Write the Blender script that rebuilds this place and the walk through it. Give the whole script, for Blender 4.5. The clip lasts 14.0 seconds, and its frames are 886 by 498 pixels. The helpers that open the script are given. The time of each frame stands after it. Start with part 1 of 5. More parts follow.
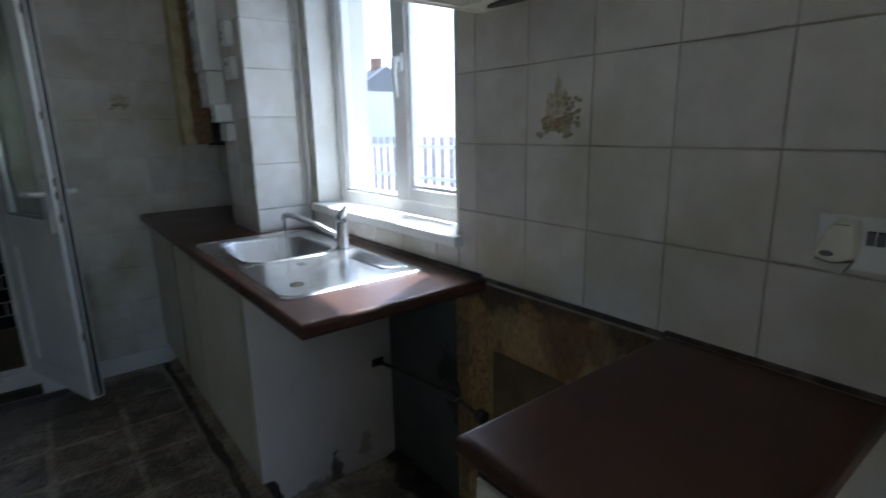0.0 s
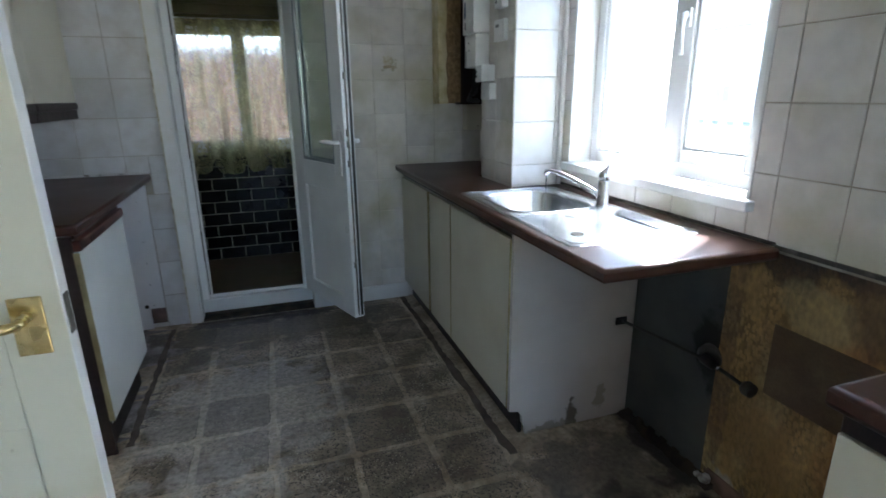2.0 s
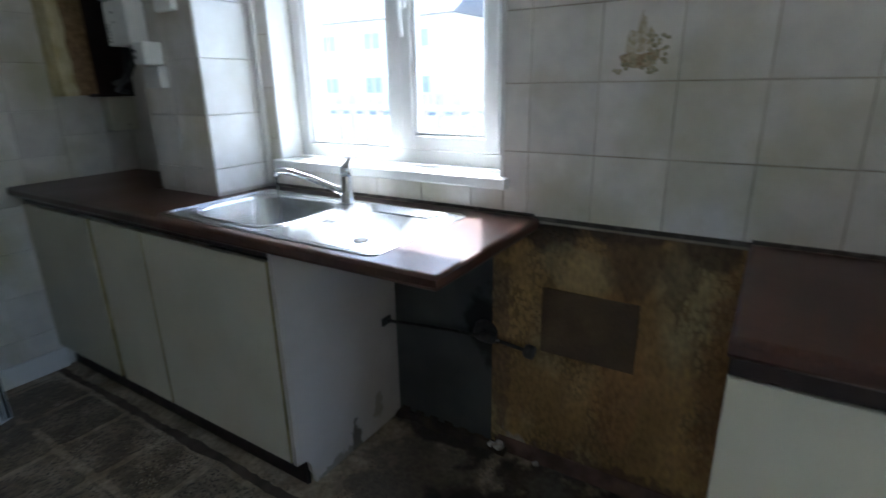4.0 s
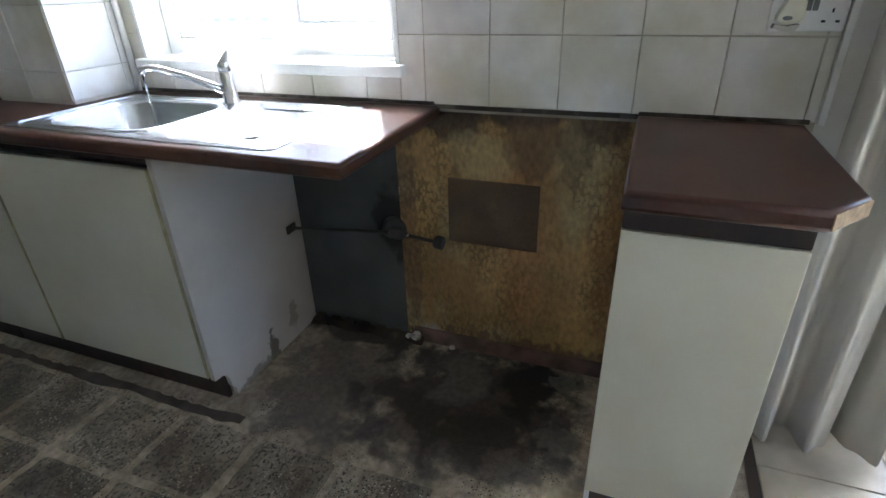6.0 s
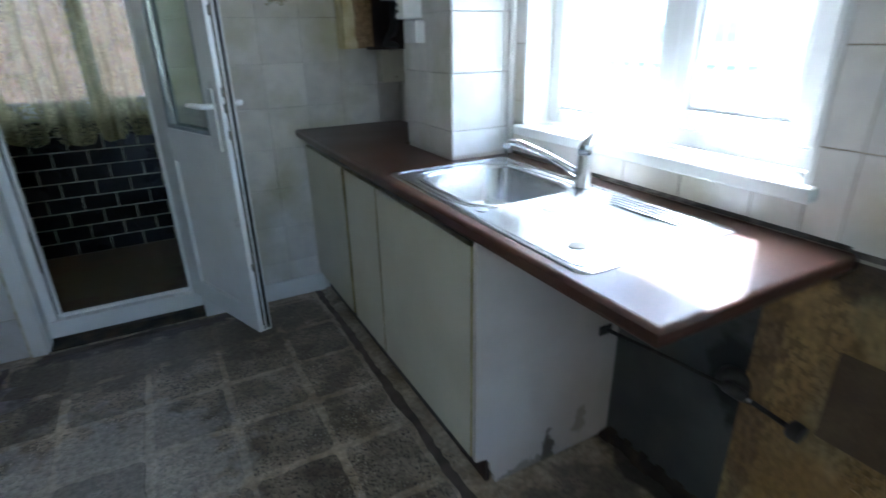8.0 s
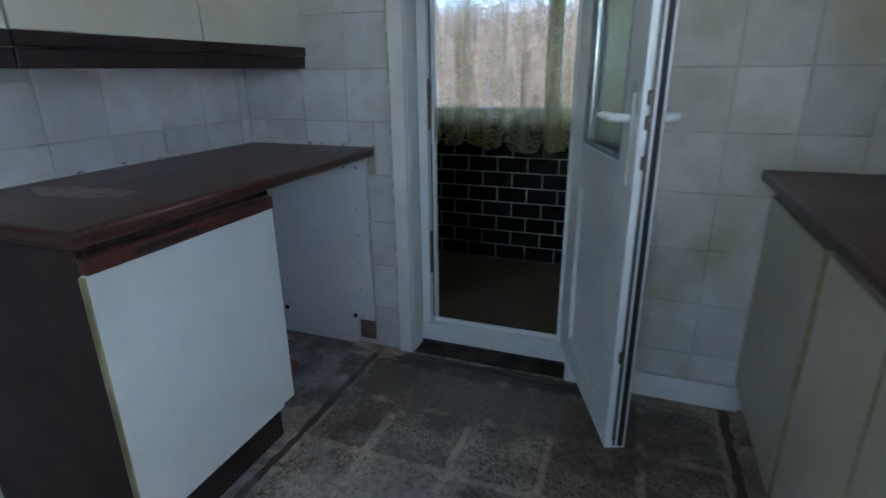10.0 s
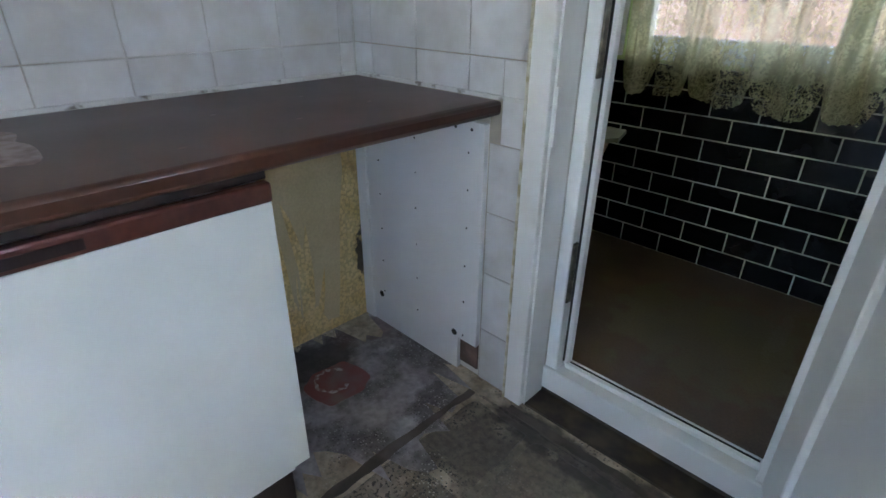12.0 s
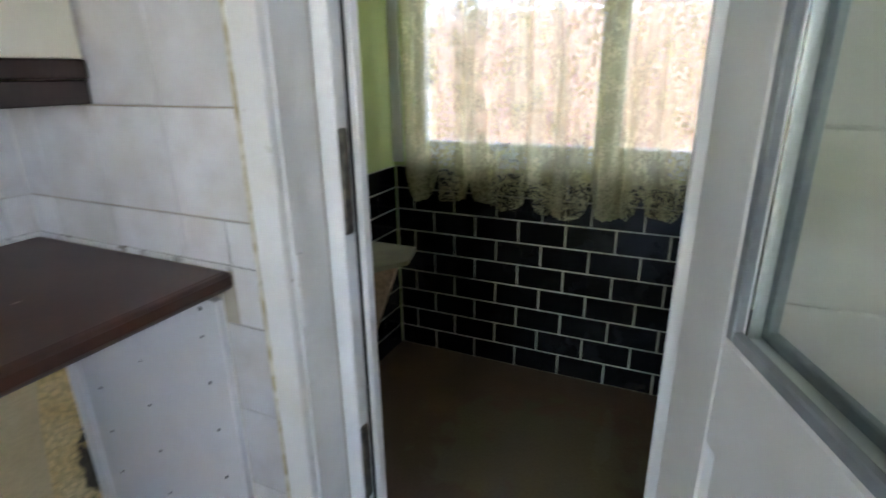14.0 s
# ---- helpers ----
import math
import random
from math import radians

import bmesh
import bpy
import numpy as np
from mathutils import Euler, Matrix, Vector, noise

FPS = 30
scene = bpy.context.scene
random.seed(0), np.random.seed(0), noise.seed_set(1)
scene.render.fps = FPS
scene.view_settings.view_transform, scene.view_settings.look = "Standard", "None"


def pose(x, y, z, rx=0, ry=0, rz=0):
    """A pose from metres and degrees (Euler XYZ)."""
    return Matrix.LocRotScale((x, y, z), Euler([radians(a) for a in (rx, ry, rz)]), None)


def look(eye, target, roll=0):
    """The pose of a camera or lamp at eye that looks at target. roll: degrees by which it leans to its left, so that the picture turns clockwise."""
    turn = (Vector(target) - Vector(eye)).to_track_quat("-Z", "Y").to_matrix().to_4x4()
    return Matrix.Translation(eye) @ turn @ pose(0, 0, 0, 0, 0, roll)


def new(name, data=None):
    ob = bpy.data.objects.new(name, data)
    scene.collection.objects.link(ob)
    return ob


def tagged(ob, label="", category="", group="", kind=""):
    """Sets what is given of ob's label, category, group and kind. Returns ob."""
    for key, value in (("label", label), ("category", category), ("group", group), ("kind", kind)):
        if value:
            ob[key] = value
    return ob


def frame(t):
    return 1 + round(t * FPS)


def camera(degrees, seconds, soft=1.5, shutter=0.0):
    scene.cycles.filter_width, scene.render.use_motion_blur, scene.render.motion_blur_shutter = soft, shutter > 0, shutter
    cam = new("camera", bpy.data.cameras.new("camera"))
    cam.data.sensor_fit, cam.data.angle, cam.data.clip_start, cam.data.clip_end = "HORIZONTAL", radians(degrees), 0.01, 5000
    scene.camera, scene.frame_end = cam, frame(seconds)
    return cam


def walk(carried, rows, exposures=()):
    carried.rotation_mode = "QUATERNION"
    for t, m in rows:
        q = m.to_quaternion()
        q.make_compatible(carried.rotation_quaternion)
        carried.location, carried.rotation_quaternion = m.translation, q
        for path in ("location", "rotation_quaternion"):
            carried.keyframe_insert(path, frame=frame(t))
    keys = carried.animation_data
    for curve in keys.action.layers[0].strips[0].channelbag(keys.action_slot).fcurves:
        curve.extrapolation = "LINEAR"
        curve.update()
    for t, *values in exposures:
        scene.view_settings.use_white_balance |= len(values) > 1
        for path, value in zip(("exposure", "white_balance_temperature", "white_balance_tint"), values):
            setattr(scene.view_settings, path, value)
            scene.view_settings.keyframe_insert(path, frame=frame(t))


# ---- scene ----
cam = camera(80.9, 14.0, soft=1.5, shutter=0.4)
PATH = [
    (0, (0.446, 1.868, 1.348), (1.638, 3.408, 0.89), -1.2),
    (0.5, (0.432, 1.825, 1.322), (1.316, 3.542, 0.805), -0.9),
    (1, (0.399, 1.822, 1.351), (1.039, 3.634, 0.797), -0.9),
    (1.5, (0.269, 1.855, 1.351), (0.761, 3.718, 0.814), -0.6),
    (2, (0.11, 1.929, 1.327), (0.711, 3.75, 0.76), -0.6),
    (2.5, (0.087, 2.067, 1.315), (0.911, 3.772, 0.671), -1.1),
    (3, (0.116, 2.237, 1.352), (1.113, 3.869, 0.767), -1.0),
    (3.5, (0.089, 2.322, 1.34), (1.389, 3.738, 0.79), -0.8),
    (4, (-0.005, 2.386, 1.304), (1.601, 3.41, 0.695), -1.1),
    (4.2, (-0.028, 2.404, 1.315), (1.638, 3.29, 0.652), -2.1),
    (6.3, (-0.016, 2.381, 1.232), (1.632, 3.034, 0.307), -1.8),
    (6.5, (0.02, 2.364, 1.24), (1.657, 3.058, 0.324), -2.0),
    (7, (0.117, 2.319, 1.286), (1.661, 3.294, 0.47), -1.8),
    (7.5, (0.171, 2.364, 1.281), (1.426, 3.703, 0.487), -1.0),
    (8, (0.259, 2.518, 1.327), (1.137, 4.147, 0.569), -1.1),
    (8.5, (0.388, 2.643, 1.296), (0.923, 4.436, 0.59), -1.3),
    (9, (0.476, 2.815, 1.319), (0.612, 4.705, 0.681), -1.2),
    (9.2, (0.498, 2.891, 1.296), (0.442, 4.784, 0.652), -1.0),
    (11.3, (0.429, 3.922, 1.187), (-0.734, 5.356, 0.417), 0.1),
    (11.5, (0.397, 3.986, 1.195), (-0.8, 5.362, 0.374), 0.2),
    (12, (0.316, 4.129, 1.177), (-0.933, 5.408, 0.28), 0.5),
    (12.5, (0.295, 4.18, 1.19), (-0.953, 5.424, 0.243), 0.3),
    (13, (0.274, 4.262, 1.226), (-0.922, 5.585, 0.321), 0.1),
    (13.5, (0.269, 4.415, 1.294), (-0.835, 5.921, 0.577), -0.3),
    (14, (0.235, 4.527, 1.278), (-0.561, 6.245, 0.634), -0.8),
]
EXPOSURES = [(0.0, 2.2, 5650, 8), (0.6, 2.65, 5650, 8), (1.5, 3.3, 5700, 8), (3.0, 3.6, 5750, 8), (4.2, 2.92, 5650, 8), (6.5, 3.95, 5850, 10), (8.0, 3.65, 5350, 6), (9.0, 3.15, 5100, 5),
             (11.3, 4.3, 5750, 10), (12.5, 4.6, 6000, 12), (14.0, 4.85, 6250, 14)]
walk(cam, [(t, look(eye, target, roll)) for t, eye, target, roll in PATH], EXPOSURES)

# ---- daylight ----
SUN_ELEVATION, SUN_SIDE = 55.0, 27.5
world = bpy.data.worlds.new("sky")
scene.world = world
world.use_nodes = True
wn = world.node_tree
sky = wn.nodes.new("ShaderNodeTexSky")
sky.sky_type, sky.sun_disc = "NISHITA", False
sky.sun_elevation, sky.sun_rotation = radians(SUN_ELEVATION), radians(90 - SUN_SIDE)
sky.air_density, sky.dust_density, sky.ozone_density = 1.0, 1.6, 1.0
wn.nodes["Background"].inputs["Strength"].default_value = 0.15
wn.links.new(sky.outputs[0], wn.nodes["Background"].inputs["Color"])

sun = new("sun", bpy.data.lights.new("sun", "SUN"))
sun.data.energy, sun.data.angle, sun.data.color = 3.0, radians(1.2), (1.0, 0.985, 0.96)
sun.matrix_world = look((math.cos(radians(SUN_SIDE)) * 5, math.sin(radians(SUN_SIDE)) * 5, 5 * math.tan(radians(SUN_ELEVATION))), (0, 0, 0))


# ---- materials ----
def mat(name, base, rough=0.5, metal=0.0, second=None, scale=8.0, blend=(0.4, 0.65), grain=0.0, grain_scale=120.0,
        bump=0.0, bump_scale=60.0, spots=None, spot_scale=12.0, spot_range=(0.62, 0.7), vary=0.0, stretch=(1, 1, 1), coat=0.0, spec=0.5, zones=(), chips=None, blocks=None):
    """A surface with a broad mottle, a fine grain, optional stains and a fine relief, in metres."""
    m = bpy.data.materials.new(name)
    m.use_nodes = True
    nt = m.node_tree
    bsdf = nt.nodes["Principled BSDF"]
    bsdf.inputs["Roughness"].default_value, bsdf.inputs["Metallic"].default_value = rough, metal
    bsdf.inputs["Coat Weight"].default_value = coat
    bsdf.inputs["Specular IOR Level"].default_value = spec
    geo = nt.nodes.new("ShaderNodeNewGeometry")
    mapping = nt.nodes.new("ShaderNodeMapping")
    mapping.inputs["Scale"].default_value = stretch
    nt.links.new(geo.outputs["Position"], mapping.inputs["Vector"])
    vec = mapping.outputs["Vector"]

    def noise_tex(sc, detail=4.0):
        n = nt.nodes.new("ShaderNodeTexNoise")
        n.inputs["Scale"].default_value, n.inputs["Detail"].default_value = sc, detail
        nt.links.new(vec, n.inputs["Vector"])
        return n.outputs["Fac"]

    def cells(sc, metric="EUCLIDEAN"):
        v = nt.nodes.new("ShaderNodeTexVoronoi")
        v.distance = metric
        v.inputs["Scale"].default_value = sc
        nt.links.new(vec, v.inputs["Vector"])
        return v.outputs["Distance"], v.outputs["Color"]

    def times(a, b):
        x = nt.nodes.new("ShaderNodeMath")
        x.operation = "MULTIPLY"
        nt.links.new(a, x.inputs[0])
        if isinstance(b, float):
            x.inputs[1].default_value = b
        else:
            nt.links.new(b, x.inputs[1])
        return x.outputs[0]

    def ramp(value, lo, hi):
        r = nt.nodes.new("ShaderNodeMapRange")
        r.inputs["From Min"].default_value, r.inputs["From Max"].default_value = lo, hi
        nt.links.new(value, r.inputs["Value"])
        return r.outputs["Result"]

    def mix(fac, a, b):
        x = nt.nodes.new("ShaderNodeMix")
        x.data_type = "RGBA"
        nt.links.new(fac, x.inputs["Factor"])
        for sock, v in ((x.inputs["A"], a), (x.inputs["B"], b)):
            if isinstance(v, tuple):
                sock.default_value = (*v, 1)
            else:
                nt.links.new(v, sock)
        return x.outputs["Result"]

    color = base
    broad = noise_tex(scale)
    second = second or tuple(c * 0.88 for c in base)
    color = mix(ramp(broad, *blend), color, second)
    if spots:
        color = mix(ramp(noise_tex(spot_scale, 8.0), *spot_range), color, spots)
    if chips:  # stone chips: scale, pale colour, dark colour
        near, shade = cells(chips[0])
        size = ramp(near, 0.42, 0.30)
        where = ramp(noise_tex(5.5, 5.0), 0.44, 0.60)
        color = mix(times(times(ramp(shade, 0.62, 0.66), size), where), color, chips[1])
        color = mix(times(times(ramp(shade, 0.44, 0.40), size), where), color, chips[2])
    weave = None
    if blocks:  # raised blocky pattern of the old paint: scale, darkening, cover
        near, shade = cells(blocks[0], "CHEBYCHEV")
        weave = times(ramp(near, 0.36, 0.52), ramp(noise_tex(6.0, 3.0), *blocks[2]))
        color = mix(times(weave, blocks[1]), color, tuple(c * 0.35 for c in base))
    for centre, radii, tint, strength in zones:
        mp = nt.nodes.new("ShaderNodeMapping")
        mp.vector_type = "POINT"
        mp.inputs["Scale"].default_value = tuple(1 / r for r in radii)
        mp.inputs["Location"].default_value = tuple(-c / r for c, r in zip(centre, radii))
        nt.links.new(geo.outputs["Position"], mp.inputs["Vector"])
        ln = nt.nodes.new("ShaderNodeVectorMath")
        ln.operation = "LENGTH"
        nt.links.new(mp.outputs["Vector"], ln.inputs[0])
        ad = nt.nodes.new("ShaderNodeMath")
        ad.operation = "MULTIPLY_ADD"
        nt.links.new(noise_tex(9.0 if min(radii) > 0.06 else 30.0, 6.0), ad.inputs[0])
        ad.inputs[1].default_value = 2.2
        nt.links.new(ln.outputs["Value"], ad.inputs[2])
        mr = nt.nodes.new("ShaderNodeMapRange")
        for k, q in zip(("From Min", "From Max", "To Min", "To Max"), (2.15, 1.85, 0.0, strength)):
            mr.inputs[k].default_value = q
        nt.links.new(ad.outputs[0], mr.inputs["Value"])
        color = mix(mr.outputs["Result"], color, tint)
    if grain:
        dark = nt.nodes.new("ShaderNodeHueSaturation")
        nt.links.new(color, dark.inputs["Color"])
        dark.inputs["Value"].default_value = 1 - grain
        color = mix(ramp(noise_tex(grain_scale, 2.0), 0.35, 0.7), color, dark.outputs["Color"])
    if vary:
        info = nt.nodes.new("ShaderNodeObjectInfo")
        hs = nt.nodes.new("ShaderNodeHueSaturation")
        r = nt.nodes.new("ShaderNodeMapRange")
        r.inputs["To Min"].default_value, r.inputs["To Max"].default_value = 1 - vary, 1 + vary * 0.4
        nt.links.new(info.outputs["Random"], r.inputs["Value"])
        nt.links.new(r.outputs["Result"], hs.inputs["Value"])
        nt.links.new(color, hs.inputs["Color"])
        color = hs.outputs["Color"]
    nt.links.new(color, bsdf.inputs["Base Color"])
    rr = nt.nodes.new("ShaderNodeMapRange")
    rr.inputs["To Min"].default_value, rr.inputs["To Max"].default_value = max(rough - 0.06, 0.02), min(rough + 0.1, 1)
    nt.links.new(broad, rr.inputs["Value"])
    nt.links.new(rr.outputs["Result"], bsdf.inputs["Roughness"])
    if bump:
        b = nt.nodes.new("ShaderNodeBump")
        b.inputs["Strength"].default_value, b.inputs["Distance"].default_value = 1.0, bump
        height = noise_tex(bump_scale, 3.0)
        if weave:
            h = nt.nodes.new("ShaderNodeMath")
            h.operation = "SUBTRACT"
            nt.links.new(height, h.inputs[0])
            nt.links.new(weave, h.inputs[1])
            height = h.outputs[0]
        nt.links.new(height, b.inputs["Height"])
        nt.links.new(b.outputs["Normal"], bsdf.inputs["Normal"])
    m["bsdf"] = bsdf.name
    return m


M_TILE = mat("glazed_white_tile", (0.70, 0.67, 0.62), 0.17, second=(0.60, 0.575, 0.55), scale=13, blend=(0.4, 0.75), vary=0.1, bump=0.0008, bump_scale=12, spots=(0.49, 0.46, 0.33), spot_scale=4, spot_range=(0.44, 0.72))
# Less yellow copy of the tile, for the left side and pillar front.
M_TILE_COOL = mat("glazed_white_tile_cool", (0.70, 0.695, 0.69), 0.17, second=(0.60, 0.575, 0.55), scale=13, blend=(0.4, 0.75), vary=0.1, bump=0.0008, bump_scale=12, spots=(0.58, 0.57, 0.53), spot_scale=4, spot_range=(0.44, 0.72))
M_GROUT = mat("dirty_grout", (0.44, 0.40, 0.32), 0.9, second=(0.24, 0.20, 0.15), scale=5, blend=(0.45, 0.7))
M_GROUT_LIGHT = mat("pale_grout", (0.62, 0.61, 0.57), 0.85, second=(0.30, 0.27, 0.2), scale=4, blend=(0.42, 0.7), bump=0.0006)
M_BLACK_TILE = mat("black_glazed_tile", (0.007, 0.0065, 0.0065), 0.14, second=(0.012, 0.011, 0.011), scale=10, vary=0.3, bump=0.0003, bump_scale=20, spec=0.34)
M_CREAM_GROUT = mat("cream_grout", (0.52, 0.50, 0.38), 0.9)
M_WORKTOP = mat("mahogany_laminate", (0.076, 0.029, 0.017), 0.33, second=(0.054, 0.021, 0.013), scale=3, blend=(0.3, 0.75), grain=0.2, grain_scale=90, spec=0.45)
M_OFFWHITE = mat("off_white_laminate", (0.70, 0.725, 0.69), 0.4, second=(0.64, 0.665, 0.63), scale=3, spots=(0.46, 0.44, 0.38), spot_scale=45, spot_range=(0.80, 0.84))
M_CAULK = mat("yellowed_caulk", (0.46, 0.40, 0.24), 0.7, second=(0.66, 0.63, 0.52), scale=30, blend=(0.4, 0.6), bump=0.001)
M_PINKBAND = mat("stained_plaster_foot", (0.22, 0.13, 0.10), 0.8, second=(0.09, 0.06, 0.045), scale=9, blend=(0.4, 0.6), bump=0.002, bump_scale=60)
M_PLASTERLUMP = mat("plaster_lump", (0.6, 0.57, 0.52), 0.9, second=(0.3, 0.26, 0.22), scale=40, bump=0.002)
# Dark pipe colour that also carries the shadow the pipe lies in.
M_PIPE = mat("shadowed_pipe", (0.035, 0.032, 0.03), 0.5, second=(0.06, 0.055, 0.045), scale=30)
M_DARKWOOD = mat("dark_brown_board", (0.030, 0.014, 0.011), 0.45, second=(0.018, 0.009, 0.008), scale=6, grain=0.4, grain_scale=60, stretch=(1, 6, 1))
M_REDWOOD = mat("mahogany_rail", (0.12, 0.035, 0.022), 0.35, second=(0.07, 0.022, 0.016), scale=6, grain=0.3, grain_scale=60)
M_DOORPANEL = mat("cream_laminate", (0.62, 0.59, 0.48), 0.42, second=(0.57, 0.535, 0.42), scale=3, spots=(0.45, 0.4, 0.3), spot_scale=30, spot_range=(0.78, 0.84), bump=0.0001)
M_WHITEPANEL = mat("white_laminate", (0.74, 0.74, 0.74), 0.4, second=(0.68, 0.68, 0.68), scale=3, spots=(0.5, 0.48, 0.43), spot_scale=26, spot_range=(0.76, 0.82), zones=(((1.20, 3.552, 0.04), (0.028, 0.3, 0.085), (0.07, 0.055, 0.035), 0.9), ((1.10, 3.552, 0.0), (0.12, 0.3, 0.035), (0.16, 0.14, 0.09), 0.7), ((1.33, 3.552, 0.10), (0.03, 0.3, 0.06), (0.24, 0.21, 0.14), 0.7), ((0.93, 3.552, 0.0), (0.045, 0.3, 0.05), (0.05, 0.04, 0.03), 1.0)))
# Copy of the white laminate, base darkened because the end panel came out too bright.
M_ENDPANEL = mat("darkened_laminate", (0.57, 0.525, 0.485), 0.5, second=(0.49, 0.445, 0.405), scale=3, spots=(0.5, 0.48, 0.43), spot_scale=26, spot_range=(0.76, 0.82), zones=(((1.20, 3.552, 0.04), (0.028, 0.3, 0.085), (0.07, 0.055, 0.035), 0.9), ((1.10, 3.552, 0.0), (0.12, 0.3, 0.035), (0.16, 0.14, 0.09), 0.7), ((1.33, 3.552, 0.10), (0.03, 0.3, 0.06), (0.24, 0.21, 0.14), 0.7), ((0.93, 3.552, 0.0), (0.045, 0.3, 0.05), (0.05, 0.04, 0.03), 1.0)))
M_EDGE = mat("yellowed_edging", (0.40, 0.35, 0.19), 0.5, second=(0.28, 0.235, 0.12), scale=12)
M_UPVC = mat("white_plastic_frame", (0.80, 0.81, 0.81), 0.28, second=(0.74, 0.75, 0.74), scale=3)
M_WHITEPAINT = mat("white_gloss_paint", (0.74, 0.74, 0.72), 0.35, second=(0.66, 0.66, 0.62), scale=6, bump=0.0004, bump_scale=30)
M_CREAMPAINT = mat("aged_cream_gloss", (0.60, 0.57, 0.45), 0.4, second=(0.50, 0.45, 0.30), scale=5, blend=(0.5, 0.8), bump=0.0004, bump_scale=40, spots=(0.3, 0.24, 0.15), spot_scale=20, spot_range=(0.7, 0.8))
M_PLASTER = mat("matt_wall_paint", (0.66, 0.64, 0.59), 0.9, second=(0.6, 0.58, 0.52), scale=2, bump=0.0004)
M_CEIL = mat("ceiling_paint", (0.78, 0.77, 0.74), 0.95, second=(0.7, 0.69, 0.65), scale=2)
M_GREEN = mat("dark_green_paint", (0.082, 0.090, 0.082), 0.5, second=(0.052, 0.058, 0.054), scale=4, bump=0.0005, zones=(((1.47, 3.155, 0.47), (0.3, 0.09, 0.14), (0.008, 0.008, 0.008), 0.95),))
M_LIME = mat("lime_green_paint", (0.44, 0.52, 0.20), 0.8, second=(0.38, 0.45, 0.17), scale=2)
M_BEIGE_TILE = mat("beige_floor_tile", (0.50, 0.44, 0.34), 0.35, second=(0.42, 0.36, 0.27), scale=9, vary=0.1)
M_STEEL = mat("stainless_steel", (0.58, 0.60, 0.62), 0.21, 1.0, second=(0.53, 0.55, 0.57), scale=12, bump=0.00003, bump_scale=200)
M_CHROME = mat("chrome", (0.75, 0.76, 0.78), 0.08, 1.0, scale=20)
M_BRASS = mat("aged_brass", (0.62, 0.50, 0.24), 0.25, 1.0, second=(0.4, 0.32, 0.15), scale=40)
M_PLASTIC = mat("white_plastic", (0.72, 0.72, 0.70), 0.35)
M_CREAMPLASTIC = mat("cream_plastic", (0.68, 0.66, 0.54), 0.35)
M_BLACK = mat("black_rubber", (0.012, 0.012, 0.012), 0.6)
M_DARKMETAL = mat("tarnished_metal", (0.10, 0.095, 0.08), 0.45, 0.8, second=(0.2, 0.18, 0.14), scale=60)
M_GREY = mat("grey_display", (0.15, 0.15, 0.155), 0.25)
M_BLUEDISP = mat("blue_display", (0.03, 0.12, 0.22), 0.2)
M_HOLE = mat("screw_hole", (0.02, 0.018, 0.015), 0.9)
M_WOOD = mat("bare_chipboard", (0.38, 0.25, 0.13), 0.8, second=(0.25, 0.16, 0.08), scale=40, grain=0.3, bump=0.0008)
M_RED = mat("red_tile_paint", (0.20, 0.065, 0.055), 0.7, second=(0.20, 0.13, 0.12), scale=14, blend=(0.45, 0.7), bump=0.0008)
M_CHALK = mat("chalky_smear", (0.46, 0.42, 0.40), 0.9, second=(0.24, 0.13, 0.12), scale=60, blend=(0.42, 0.56))
M_BRICK = mat("red_brick", (0.38, 0.22, 0.145), 0.9, second=(0.30, 0.175, 0.12), scale=6, vary=0.2, bump=0.002)
M_RENDER = mat("white_render", (0.75, 0.74, 0.70), 0.9)
M_ROOF = mat("slate_roof", (0.20, 0.20, 0.21), 0.8)
M_ARCH = mat("yellowed_white_gloss", (0.74, 0.735, 0.71), 0.38, second=(0.66, 0.64, 0.56), scale=5, blend=(0.5, 0.75), bump=0.0004, bump_scale=40, spots=(0.36, 0.31, 0.2), spot_scale=22, spot_range=(0.7, 0.8))
M_HOUSEGLASS = mat("distant_window_glass", (0.36, 0.37, 0.38), 0.3)
M_SPLIT = mat("split_cream_board", (0.62, 0.55, 0.34), 0.6, second=(0.48, 0.40, 0.2), scale=14, bump=0.001)
M_SCUFF = mat("scuffed_laminate", (0.36, 0.29, 0.27), 0.5, second=(0.22, 0.15, 0.13), scale=30)
M_FENCE = mat("stained_fence", (0.52, 0.43, 0.41), 0.8, second=(0.42, 0.34, 0.33), scale=8)
M_PAVING = mat("garden_paving", (0.35, 0.34, 0.31), 0.9, second=(0.25, 0.25, 0.2), scale=1)
M_BROWNPATCH = mat("brown_hardboard", (0.135, 0.088, 0.045), 0.6, second=(0.095, 0.062, 0.036), scale=7, grain=0.2, spots=(0.2, 0.14, 0.07), spot_scale=6, spot_range=(0.58, 0.8))
M_MOTIFBROWN = mat("motif_brown", (0.24, 0.17, 0.09), 0.3, second=(0.45, 0.38, 0.26), scale=90)
M_MOTIFGREEN = mat("motif_green", (0.22, 0.20, 0.12), 0.3, second=(0.42, 0.38, 0.26), scale=110)
M_MOTIFSAIL = mat("motif_sail", (0.54, 0.50, 0.40), 0.3, second=(0.36, 0.30, 0.18), scale=90)
M_SILICONE = mat("blackened_sealant", (0.05, 0.042, 0.035), 0.8, second=(0.13, 0.115, 0.095), scale=25, blend=(0.5, 0.62))
M_SEALWHITE = mat("old_white_sealant", (0.62, 0.61, 0.58), 0.7, second=(0.22, 0.19, 0.16), scale=24, blend=(0.56, 0.66), bump=0.002, bump_scale=60)
M_TIMBERBROWN = mat("brown_door_strip", (0.06, 0.04, 0.03), 0.5)
